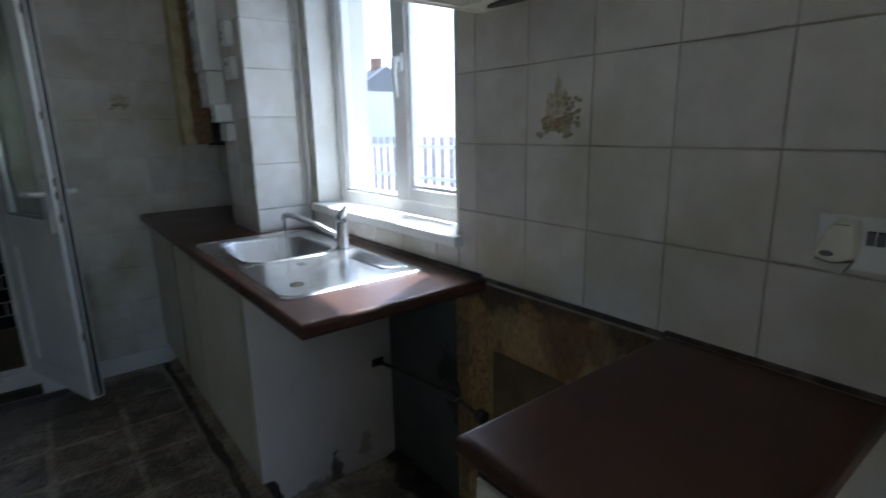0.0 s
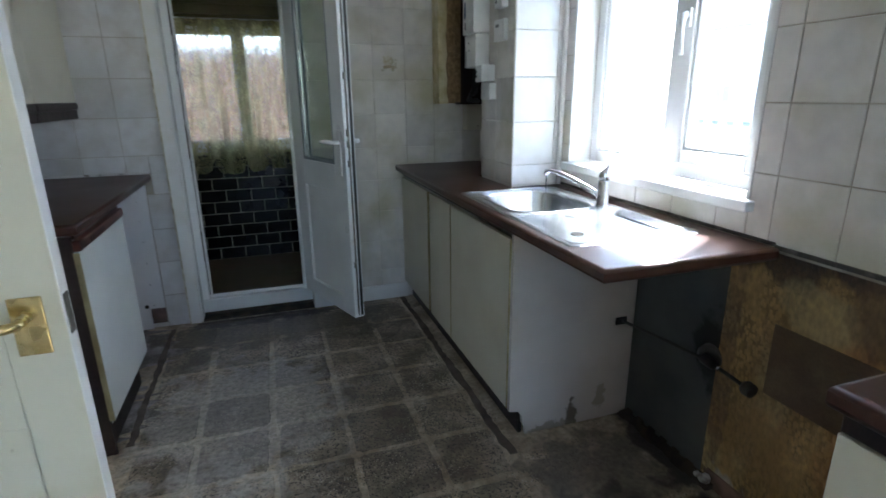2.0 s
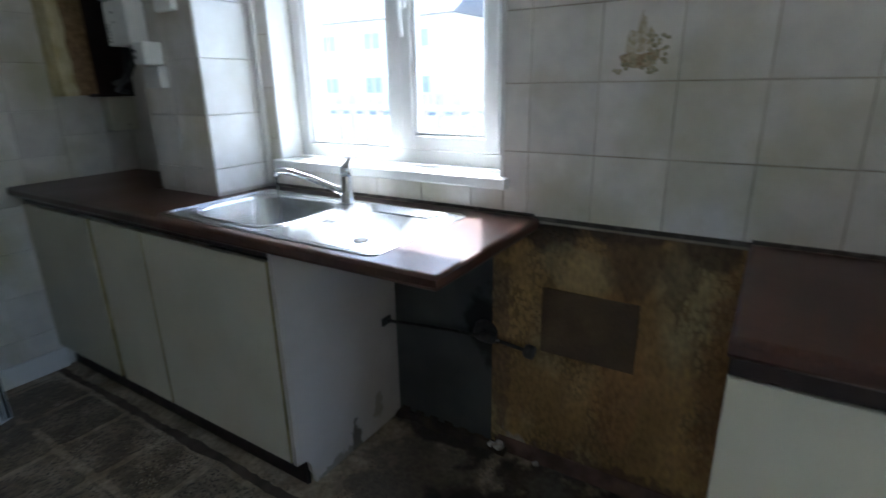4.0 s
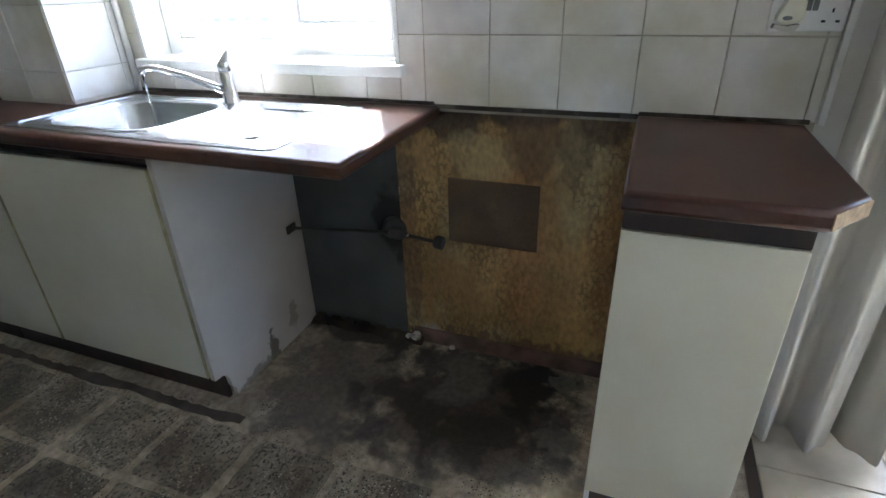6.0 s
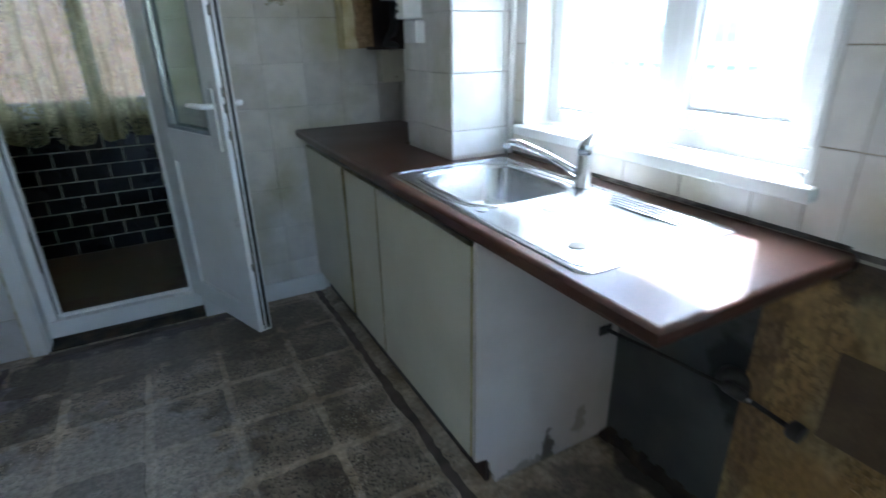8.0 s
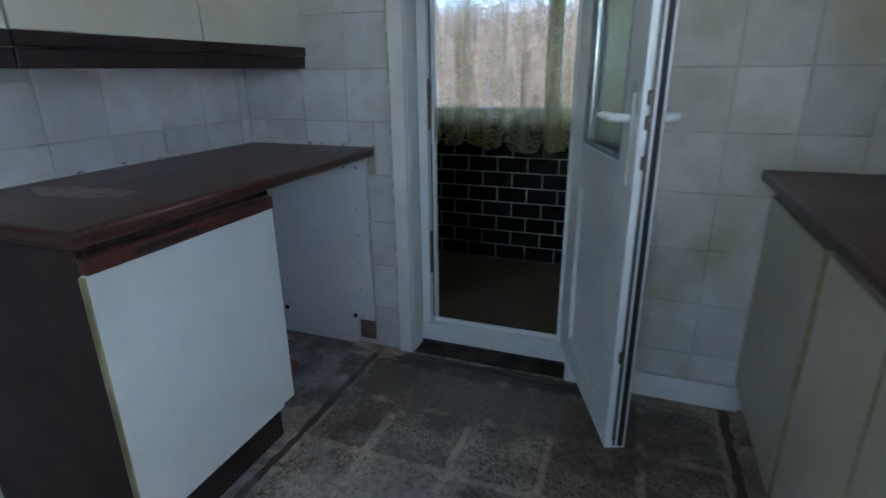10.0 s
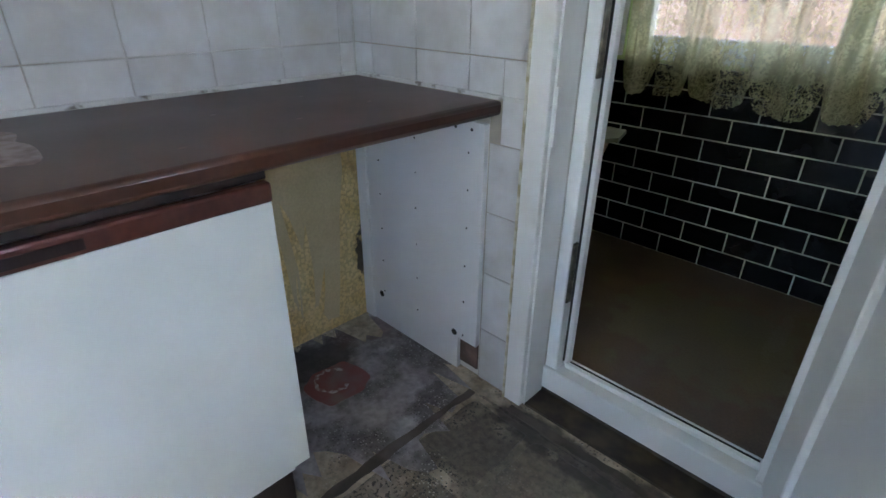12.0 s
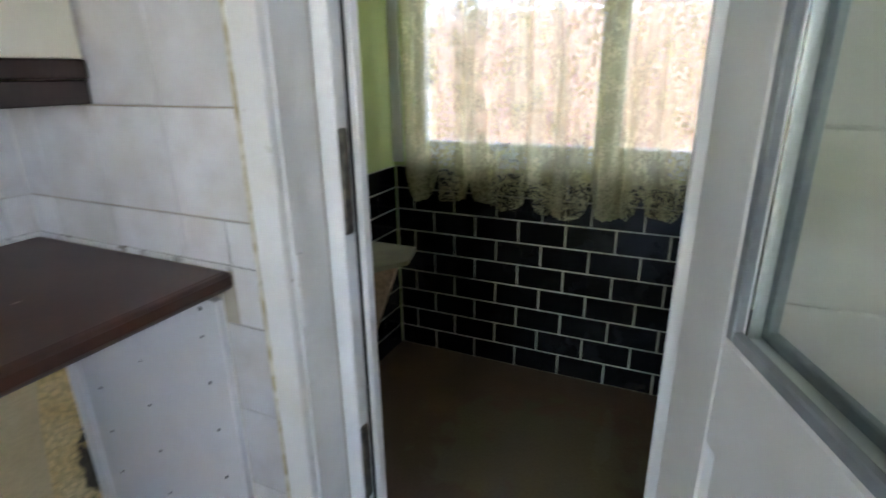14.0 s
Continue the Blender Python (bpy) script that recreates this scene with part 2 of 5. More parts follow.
M_WOODGREEN = mat("olive_board", (0.23, 0.20, 0.11), 0.6, second=(0.18, 0.155, 0.08), scale=4)


def glass(name, rough, tint=(1, 1, 1), ripple=0.0):
    m = bpy.data.materials.new(name)
    m.use_nodes = True
    nt = m.node_tree
    b = nt.nodes["Principled BSDF"]
    b.inputs["Base Color"].default_value = (*tint, 1)
    b.inputs["Roughness"].default_value, b.inputs["Transmission Weight"].default_value, b.inputs["IOR"].default_value = rough, 1.0, 1.45
    if ripple:
        v = nt.nodes.new("ShaderNodeTexVoronoi")
        v.inputs["Scale"].default_value = 55
        g = nt.nodes.new("ShaderNodeNewGeometry")
        nt.links.new(g.outputs["Position"], v.inputs["Vector"])
        u = nt.nodes.new("ShaderNodeBump")
        u.inputs["Distance"].default_value = ripple
        nt.links.new(v.outputs["Distance"], u.inputs["Height"])
        nt.links.new(u.outputs["Normal"], b.inputs["Normal"])
    return m


M_GLASS = glass("clear_glass", 0.0)
M_OBSCURE = glass("obscured_glass", 0.16, (0.68, 0.65, 0.65), ripple=0.002)
M_WATER = glass("water", 0.0)


def fabric(name, color, weave=900.0, lace=0.0, through_light=0.4):
    """Cloth that lets light through; lace above 0 opens a net with flowers in it."""
    m = bpy.data.materials.new(name)
    m.use_nodes = True
    nt = m.node_tree
    out, b = nt.nodes["Material Output"], nt.nodes["Principled BSDF"]
    b.inputs["Base Color"].default_value, b.inputs["Roughness"].default_value = (*color, 1), 0.95
    tr = nt.nodes.new("ShaderNodeBsdfTranslucent")
    tr.inputs["Color"].default_value = (*color, 1)
    mx = nt.nodes.new("ShaderNodeMixShader")
    mx.inputs[0].default_value = through_light
    nt.links.new(b.outputs[0], mx.inputs[1])
    nt.links.new(tr.outputs[0], mx.inputs[2])
    last = mx.outputs[0]
    if lace:
        geo = nt.nodes.new("ShaderNodeNewGeometry")

        def field(kind, sc, stretch, detail=3.0):
            mp = nt.nodes.new("ShaderNodeMapping")
            mp.inputs["Scale"].default_value = stretch
            nt.links.new(geo.outputs["Position"], mp.inputs["Vector"])
            n = nt.nodes.new(kind)
            n.inputs["Scale"].default_value = sc
            nt.links.new(mp.outputs["Vector"], n.inputs["Vector"])
            return n.outputs["Distance" if kind == "ShaderNodeTexVoronoi" else "Fac"]

        def calc(op, a, b):
            x = nt.nodes.new("ShaderNodeMath")
            x.operation = op
            for k, v in enumerate((a, b)):
                if isinstance(v, float):
                    x.inputs[k].default_value = v
                else:
                    nt.links.new(v, x.inputs[k])
            return x.outputs[0]

        def rng(v, a, b, c, d):
            r = nt.nodes.new("ShaderNodeMapRange")
            for k, q in zip(("From Min", "From Max", "To Min", "To Max"), (a, b, c, d)):
                r.inputs[k].default_value = q
            nt.links.new(v, r.inputs["Value"])
            return r.outputs["Result"]
        pleats = rng(field("ShaderNodeTexNoise", 9.0, (1, 0.2, 0.1)), 0.42, 0.60, 0.0, 0.36)
        flowers = rng(field("ShaderNodeTexNoise", 75.0, (1, 1, 1)), 0.47, 0.56, 0.0, 0.42)
        sprigs = rng(field("ShaderNodeTexNoise", 16.0, (1, 1, 1)), 0.45, 0.6, 0.15, 1.0)
        sep = nt.nodes.new("ShaderNodeSeparateXYZ")
        nt.links.new(geo.outputs["Position"], sep.inputs[0])
        band = rng(sep.outputs["Z"], 0.875, 0.855, 0.0, 1.0)

        def scrolls(sc):
            off = calc("ABSOLUTE", calc("SUBTRACT", field("ShaderNodeTexNoise", sc, (1, 1, 1), 1.0), 0.5), 0.0)
            return rng(off, 0.012, 0.04, 1.0, 0.0)
        border = calc("MULTIPLY", band, calc("MULTIPLY", calc("MAXIMUM", scrolls(34.0), scrolls(61.0)), 0.62))
        open_cloth = calc("ADD", calc("MULTIPLY", flowers, sprigs), 1.0 - lace)
        open_cloth = calc("MULTIPLY", open_cloth, calc("SUBTRACT", 1.0, calc("MULTIPLY", band, 0.45)))
        open_cloth = calc("ADD", open_cloth, calc("MULTIPLY", calc("MULTIPLY", scrolls(22.0), sprigs), 0.22))
        dens = calc("ADD", calc("ADD", open_cloth, pleats), border)
        dens = calc("MINIMUM", dens, 0.95)
        clear = nt.nodes.new("ShaderNodeBsdfTransparent")
        mx2 = nt.nodes.new("ShaderNodeMixShader")
        nt.links.new(dens, mx2.inputs[0])
        nt.links.new(clear.outputs[0], mx2.inputs[1])
        nt.links.new(last, mx2.inputs[2])
        last = mx2.outputs[0]
    nt.links.new(last, out.inputs["Surface"])
    return m


M_NET = fabric("net_lace", (0.60, 0.56, 0.32), lace=0.66, through_light=0.42)
M_CURTAIN = fabric("lined_curtain", (0.50, 0.47, 0.41), through_light=0.15)


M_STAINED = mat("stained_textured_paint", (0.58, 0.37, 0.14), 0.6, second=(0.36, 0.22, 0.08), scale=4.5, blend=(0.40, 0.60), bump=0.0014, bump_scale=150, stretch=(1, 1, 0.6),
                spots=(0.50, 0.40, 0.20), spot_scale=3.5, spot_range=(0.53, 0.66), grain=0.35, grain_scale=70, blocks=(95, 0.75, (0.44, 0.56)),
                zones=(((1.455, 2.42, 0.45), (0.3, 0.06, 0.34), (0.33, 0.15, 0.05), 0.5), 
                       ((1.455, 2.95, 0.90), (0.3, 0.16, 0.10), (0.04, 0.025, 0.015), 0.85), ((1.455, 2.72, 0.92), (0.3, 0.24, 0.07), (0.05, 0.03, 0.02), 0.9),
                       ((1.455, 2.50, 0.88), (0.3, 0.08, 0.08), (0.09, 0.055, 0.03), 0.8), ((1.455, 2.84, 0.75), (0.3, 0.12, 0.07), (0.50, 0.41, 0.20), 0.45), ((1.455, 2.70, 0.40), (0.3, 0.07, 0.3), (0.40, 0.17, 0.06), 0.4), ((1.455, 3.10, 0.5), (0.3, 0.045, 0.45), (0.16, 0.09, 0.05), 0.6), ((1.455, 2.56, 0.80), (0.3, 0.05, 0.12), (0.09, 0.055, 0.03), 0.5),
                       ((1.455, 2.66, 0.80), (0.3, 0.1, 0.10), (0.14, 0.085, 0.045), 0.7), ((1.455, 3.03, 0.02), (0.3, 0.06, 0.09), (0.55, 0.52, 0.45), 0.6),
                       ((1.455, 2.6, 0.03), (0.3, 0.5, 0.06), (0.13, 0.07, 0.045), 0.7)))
# Black for the wall-foot dirt and for the shaded gap under the door.
M_GRIME_AND_GAP = mat("black_grime_and_gap", (0.022, 0.017, 0.012), 0.8, second=(0.07, 0.05, 0.03), scale=12, bump=0.001)
M_OCHRE = mat("ochre_textured_paint", (0.78, 0.60, 0.28), 0.75, second=(0.66, 0.45, 0.16), scale=7, grain=0.15, grain_scale=90, bump=0.002, bump_scale=85, blocks=(75, 0.38, (0.2, 0.4)), spots=(0.30, 0.15, 0.05), spot_scale=5, spot_range=(0.62, 0.74), zones=(((-1.14, 5.175, 0.27), (0.3, 0.035, 0.10), (0.03, 0.024, 0.018), 0.95),))
M_OLIVE = mat("olive_skim", (0.60, 0.48, 0.265), 0.6, second=(0.52, 0.41, 0.22), scale=5, grain=0.12)


# Damp patches, pale film, and darker floor along the wall foot and door.
DAMP_AND_PATCHES = (((1.20, 3.25, 0), (0.34, 0.26, 1), (0.125, 0.105, 0.088), 0.75), ((1.05, 2.80, 0), (0.16, 0.40, 1), (0.085, 0.07, 0.056), 0.85), ((1.24, 2.78, 0), (0.28, 0.38, 1), (0.032, 0.027, 0.024), 0.88),
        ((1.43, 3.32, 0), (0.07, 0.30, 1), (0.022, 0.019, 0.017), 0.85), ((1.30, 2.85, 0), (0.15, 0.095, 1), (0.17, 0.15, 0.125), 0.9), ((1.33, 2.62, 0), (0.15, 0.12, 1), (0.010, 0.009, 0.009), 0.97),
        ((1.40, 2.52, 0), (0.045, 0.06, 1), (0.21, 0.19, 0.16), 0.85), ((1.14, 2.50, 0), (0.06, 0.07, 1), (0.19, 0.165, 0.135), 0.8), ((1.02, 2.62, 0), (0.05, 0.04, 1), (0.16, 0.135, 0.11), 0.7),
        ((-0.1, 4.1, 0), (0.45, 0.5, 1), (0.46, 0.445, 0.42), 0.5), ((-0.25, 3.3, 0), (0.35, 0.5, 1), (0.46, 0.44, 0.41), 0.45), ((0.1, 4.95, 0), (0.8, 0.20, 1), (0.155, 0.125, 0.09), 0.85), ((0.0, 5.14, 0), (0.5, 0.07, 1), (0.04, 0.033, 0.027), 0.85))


def floor_material(name, base, second, joint=False):
    return mat(name, base, 0.5, second=second, scale=6.5, blend=(0.36, 0.62), grain=0.4, grain_scale=45, bump=0.0016, bump_scale=90,
               chips=(125, (0.58, 0.52, 0.43), (0.03, 0.027, 0.022)), spots=(0.06, 0.05, 0.04), spot_scale=95, spot_range=(0.68, 0.74) if joint else (0.55, 0.61), vary=0.0 if joint else 0.26, zones=DAMP_AND_PATCHES)


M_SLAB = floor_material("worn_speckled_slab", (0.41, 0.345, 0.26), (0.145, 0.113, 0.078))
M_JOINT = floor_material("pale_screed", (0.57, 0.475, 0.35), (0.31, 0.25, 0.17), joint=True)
M_BORDER = mat("dark_adhesive_line", (0.12, 0.098, 0.078), 0.8, second=(0.055, 0.045, 0.037), scale=9, blend=(0.38, 0.62), bump=0.001)
M_DAMP = mat("damp_black_screed", (0.03, 0.027, 0.025), 0.55, second=(0.075, 0.066, 0.055), scale=5, blend=(0.5, 0.68), bump=0.001)
M_SCREED = mat("grey_screed", (0.36, 0.335, 0.335), 0.7, second=(0.15, 0.13, 0.125), scale=5.5, blend=(0.40, 0.58), grain=0.35, grain_scale=40, bump=0.0012, spots=(0.50, 0.48, 0.47), spot_scale=8, spot_range=(0.56, 0.74), chips=(140, (0.42, 0.39, 0.36), (0.07, 0.06, 0.055)), zones=(((-1.02, 4.72, 0.0), (0.13, 0.3, 0.5), (0.03, 0.026, 0.026), 0.85), ((-1.05, 5.1, 0.0), (0.1, 0.12, 0.5), (0.10, 0.05, 0.045), 0.6)))
M_BROWNFLOOR = mat("brown_painted_screed", (0.175, 0.105, 0.06), 0.5, second=(0.11, 0.075, 0.042), scale=2.3, blend=(0.36, 0.68), grain=0.2, bump=0.0006, zones=(((-0.1, 6.0, 0), (0.42, 0.34, 1), (0.15, 0.128, 0.07), 0.8), ((0.1, 6.2, 0), (0.03, 0.2, 1), (0.19, 0.165, 0.12), 0.4)))


# ---- mesh helpers ----
ORIGINS = {}


def box(bm, x0, x1, y0, y1, z0, z1, bevel=0.0, seg=2):
    made = bmesh.ops.create_cube(bm, size=1.0, matrix=Matrix.Translation(((x0 + x1) / 2, (y0 + y1) / 2, (z0 + z1) / 2)) @ Matrix.Diagonal((abs(x1 - x0), abs(y1 - y0), abs(z1 - z0), 1)))
    if bevel:
        vs = set(made["verts"])
        bmesh.ops.bevel(bm, geom=[e for e in bm.edges if e.verts[0] in vs and e.verts[1] in vs], offset=bevel, segments=seg, affect="EDGES", profile=0.5)
    return bm


def boxes(*specs, bevel=0.0):
    bm = bmesh.new()
    for s in specs:
        box(bm, *s, bevel=bevel)
    return bm


def tube(bm, points, radii, seg=12, closed_ends=True):
    """A round tube along points; radii one number or one a point."""
    pts = [Vector(p) for p in points]
    if not isinstance(radii, (list, tuple)):
        radii = [radii] * len(pts)
    rings, up = [], None
    for i, p in enumerate(pts):
        d = (pts[min(i + 1, len(pts) - 1)] - pts[max(i - 1, 0)]).normalized()
        side = (up if up else (Vector((0, 0, 1)) if abs(d.z) < 0.9 else Vector((1, 0, 0))))
        u = (side - d * side.dot(d)).normalized()
        up = u
        w = d.cross(u)
        rings.append([bm.verts.new(p + (u * math.cos(a) + w * math.sin(a)) * radii[i]) for a in [2 * math.pi * k / seg for k in range(seg)]])
    for a, b in zip(rings, rings[1:]):
        for k in range(seg):
            f = bm.faces.new((a[k], a[(k + 1) % seg], b[(k + 1) % seg], b[k]))
            f.smooth = True
    if closed_ends:
        bm.faces.new(rings[0][::-1])
        bm.faces.new(rings[-1])
    return bm


def prism(bm, poly, axis, a, b):
    """A polygon in the plane across axis, thick from a to b."""
    def put(p, h):
        return {"x": (h, p[0], p[1]), "y": (p[0], h, p[1]), "z": (p[0], p[1], h)}[axis]
    lo, hi = [bm.verts.new(put(p, a)) for p in poly], [bm.verts.new(put(p, b)) for p in poly]
    bm.faces.new(lo[::-1])
    bm.faces.new(hi)
    n = len(poly)
    for i in range(n):
        bm.faces.new((lo[i], lo[(i + 1) % n], hi[(i + 1) % n], hi[i]))
    return bm


def rounded(x0, x1, y0, y1, r, seg=5):
    pts = []
    for cx, cy, a0 in ((x1 - r, y1 - r, 0), (x0 + r, y1 - r, 90), (x0 + r, y0 + r, 180), (x1 - r, y0 + r, 270)):
        pts += [(cx + r * math.cos(radians(a0 + 90 * k / seg)), cy + r * math.sin(radians(a0 + 90 * k / seg))) for k in range(seg + 1)]
    return pts


def blot(x, y, rx, ry, seed, n=40, rough=0.3):
    """An uneven outline for a stain."""
    r = random.Random(seed)
    ph = [(r.uniform(0, 6.28), r.uniform(0.3, 1.0) / k) for k in range(1, 9)]
    out = []
    for i in range(n):
        a = 2 * math.pi * i / n
        f = 1 + rough * sum(w * math.sin((k + 1) * a + p) for k, (p, w) in enumerate(ph)) * 0.6
        out.append((x + rx * f * math.cos(a), y + ry * f * math.sin(a)))
    return out


def part(name, bm, material, parent=None, label="", kind="", category="", local=False):
    """Links a bmesh as one mesh under a thing or a part; its points are in the world, or in the parent's own space when local."""
    origin = Vector((0, 0, 0)) if local or parent is None else ORIGINS.get(parent.name, Vector((0, 0, 0)))
    if origin.length:
        bmesh.ops.translate(bm, verts=bm.verts, vec=-origin)
    bmesh.ops.recalc_face_normals(bm, faces=bm.faces)
    me = bpy.data.meshes.new(name)
    bm.to_mesh(me)
    bm.free()
    me.materials.append(material)
    ob = new(name, me)
    if parent:
        ob.parent = parent
        ORIGINS[ob.name] = origin
    return tagged(ob, label, category, "", kind)


def thing(name, at, label, category, group=""):
    ob = new(name)
    ob.empty_display_size = 0.1
    ob.location = at
    ORIGINS[ob.name] = Vector(at)
    return tagged(ob, label, category, group)


def structure(name, bm, material, label=""):
    return part(name, bm, material, None, label, kind="structure")


# ---- the plan: x to the window wall, y to the back door wall ----
XR, XL, YD, YK = 1.46, -1.145, 5.21, 1.985
CEIL = 2.42
BARE = 0.022  # the untiled wall lies that much deeper
FRONT = 0.874  # front edge of the sink worktop
WT, WT_LEFT = 0.905, 0.922
WIN = (3.10, 4.087, 1.02, 2.10)
DOOR_X0, DOOR_X1, DOOR_TOP = -0.378, 0.30, 2.08

# walls
wall_right = structure("wall_east", boxes(
    (XR, XR + 0.28, WIN[1], 6.9, 0, CEIL), (XR + BARE, XR + 0.28, WIN[0], 3.62, 0, 0.887), (XR, XR + 0.28, 3.62, WIN[1], 0, 0.887), (XR, XR + 0.28, WIN[0], WIN[1], 0.887, WIN[2] - 0.035), (XR, XR + 0.28, WIN[0], WIN[1], WIN[3], CEIL),
    (XR, XR + 0.28, 1.585, 2.40, 0, 0.887), (XR + BARE, XR + 0.28, 2.40, WIN[0], 0, 0.887), (XR, XR + 0.28, 1.585, WIN[0], 0.887, CEIL), (XR, XR + 0.28, 0.75, 1.585, 2.1, CEIL), (XR, XR + 0.28, -1.4, 0.75, 0, CEIL)), M_PLASTER)
wall_door = structure("wall_north", boxes(
    (XL, DOOR_X0, YD, YD + 0.19, 0, CEIL), (DOOR_X1, XR, YD, YD + 0.19, 0, CEIL), (DOOR_X0, DOOR_X1, YD, YD + 0.19, DOOR_TOP, CEIL)), M_PLASTER)
wall_left = structure("wall_west", boxes(
    (XL - 0.2, XL, 3.06, YD + 0.19, 0, CEIL), (XL - 0.2, XL, 2.26, 3.06, 2.05, CEIL), (XL - 0.2, XL, -1.4, 2.26, 0, CEIL)), M_PLASTER)
# Unseen wall; its opening is added to let in light from behind.
structure("wall_south", boxes((XL - 0.2, -0.5, -1.6, -1.4, 0, CEIL), (0.7, XR + 0.28, -1.6, -1.4, 0, CEIL), (-0.5, 0.7, -1.6, -1.4, 0, 0.8), (-0.5, 0.7, -1.6, -1.4, 2.1, CEIL)), M_PLASTER)
structure("hall_wall", boxes((XL - 1.2, XL - 1.1, 1.6, 3.6, 0, CEIL), (XL - 1.1, XL - 0.2, 1.6, 1.7, 0, CEIL), (XL - 1.1, XL - 0.2, 3.5, 3.6, 0, CEIL)), M_PLASTER)
structure("ceiling", boxes((XL - 1.2, XR + 0.28, -1.6, 6.9, CEIL, CEIL + 0.12)), M_CEIL)

# chimney pillar and recess
PX0, PY0, PY1 = 1.202, 4.175, 4.55
pillar = structure("pillar", boxes((PX0, XR - 0.001, PY0, PY1, 0.0, CEIL)), M_GROUT_LIGHT)

structure("trim", tube(bmesh.new(), [(XR - 0.018, PY0 - 0.02, WT + 0.001), (XR - 0.018, PY0 - 0.02, CEIL - 0.001)], 0.011, 10), M_WHITEPAINT, "white painted pipe in the corner")

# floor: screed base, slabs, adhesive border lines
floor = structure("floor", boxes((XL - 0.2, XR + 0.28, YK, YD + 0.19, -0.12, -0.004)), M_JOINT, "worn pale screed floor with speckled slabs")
structure("dining_floor", boxes((XL - 1.2, XR + 0.28, -1.6, YK - 0.03, -0.12, -0.006)), M_GROUT, "beige tiled floor")
structure("threshold_strip", boxes((XL, XR, YK - 0.03, YK, -0.12, 0.004)), M_TIMBERBROWN)
structure("utility_floor", boxes((XL - 0.2, XR + 0.28, YD + 0.19, 6.9, -0.12, 0.0)), M_BROWNFLOOR, "brown stained bare screed floor")

# ---- small room beyond the back door ----
TX, TY = -0.94, 6.56
structure("utility_wall_west", boxes((TX - 0.12, TX, YD + 0.19, TY, 0, CEIL)), M_LIME, "lime green painted wall")
TW = (-0.87, 0.75, 0.90, 1.86)
structure("utility_wall_north", boxes((TX - 0.12, XR + 0.28, TY, TY + 0.25, 0, TW[2]), (TX - 0.12, TW[0], TY, TY + 0.25, TW[2], CEIL),
                                      (TW[1], XR + 0.28, TY, TY + 0.25, TW[2], CEIL), (TW[0], TW[1], TY, TY + 0.25, TW[3], CEIL)), M_LIME)


# unseen overhang, added to keep the sun off the small room's window
structure("eaves", boxes((TX - 0.3, XR + 0.6, TY + 0.2505, TY + 0.80, 2.02, 2.10), (TX - 0.3, XR + 0.6, TY + 0.8005, TY + 0.84, 1.96, 2.10)), M_WHITEPAINT, "unseen white overhang added to block the sun")

# ---- tiles ----
def cut(rect, holes):
    parts = [rect]
    for h in holes:
        nxt = []
        for (a, b, c, d) in parts:
            if h[0] >= b or h[1] <= a or h[2] >= d or h[3] <= c:
                nxt.append((a, b, c, d))
                continue
            if h[0] > a:
                nxt.append((a, h[0], c, d))
            if h[1] < b:
                nxt.append((h[1], b, c, d))
            m0, m1 = max(a, h[0]), min(b, h[1])
            if h[2] > c:
                nxt.append((m0, m1, c, h[2]))
            if h[3] < d:
                nxt.append((m0, m1, h[3], d))
        parts = nxt
    return parts


TILE_MESHES = {}


def tile_mesh(w, h, t, ch, material):
    key = (round(w, 3), round(h, 3), t, material.name)
    if key not in TILE_MESHES:
        x, y = w / 2, h / 2
        vs = []
        for (i, z) in ((0, 0), (0, t - ch), (ch, t)):
            vs += [(-x + i, -y + i, z), (x - i, -y + i, z), (x - i, y - i, z), (-x + i, y - i, z)]
        fs = [(8, 9, 10, 11)]
        for r in (0, 4):
            fs += [(r + k, r + (k + 1) % 4, r + 4 + (k + 1) % 4, r + 4 + k) for k in range(4)]
        me = bpy.data.meshes.new("tile")
        me.from_pydata(vs, [], fs)
        me.materials.append(material)
        TILE_MESHES[key] = me
    return TILE_MESHES[key]


RNG = random.Random(4)


def lay(parent, plane, at, us, vs, material, holes=(), gap=0.003, t=0.005, ch=0.0015, name="tile", uneven=0.0, skip=None):
    """Tiles as parts of parent on a plane: 'x-' faces -x at x = at (u is y, v is z), 'y-' faces -y (u is x), 'x+' faces +x, 'z' is a floor (u x, v y)."""
    for i in range(len(us) - 1):
        for j in range(len(vs) - 1):
            cells = cut((us[i], us[i + 1], vs[j], vs[j + 1]), holes)
            for (a, b, c, d) in cells:
                w, h = abs(b - a) - gap, abs(d - c) - gap
                if w < 0.008 or h < 0.008 or (skip and skip((a + b) / 2, (c + d) / 2)):
                    continue
                ob = new(name, tile_mesh(w, h, t, ch, material))
                u, v = (a + b) / 2, (c + d) / 2
                lift = RNG.uniform(-uneven, 0)
                m = {"x-": lambda: Matrix(((0, 0, -1, at - lift), (-1, 0, 0, u), (0, 1, 0, v), (0, 0, 0, 1))),
                     "x+": lambda: Matrix(((0, 0, 1, at + lift), (1, 0, 0, u), (0, 1, 0, v), (0, 0, 0, 1))),
                     "y-": lambda: Matrix(((1, 0, 0, u), (0, 0, -1, at - lift), (0, 1, 0, v), (0, 0, 0, 1))),
                     "z": lambda: Matrix(((1, 0, 0, u), (0, 1, 0, v), (0, 0, 1, at + lift), (0, 0, 0, 1)))}[plane]()
                ob.parent = parent
                ob.matrix_local = m


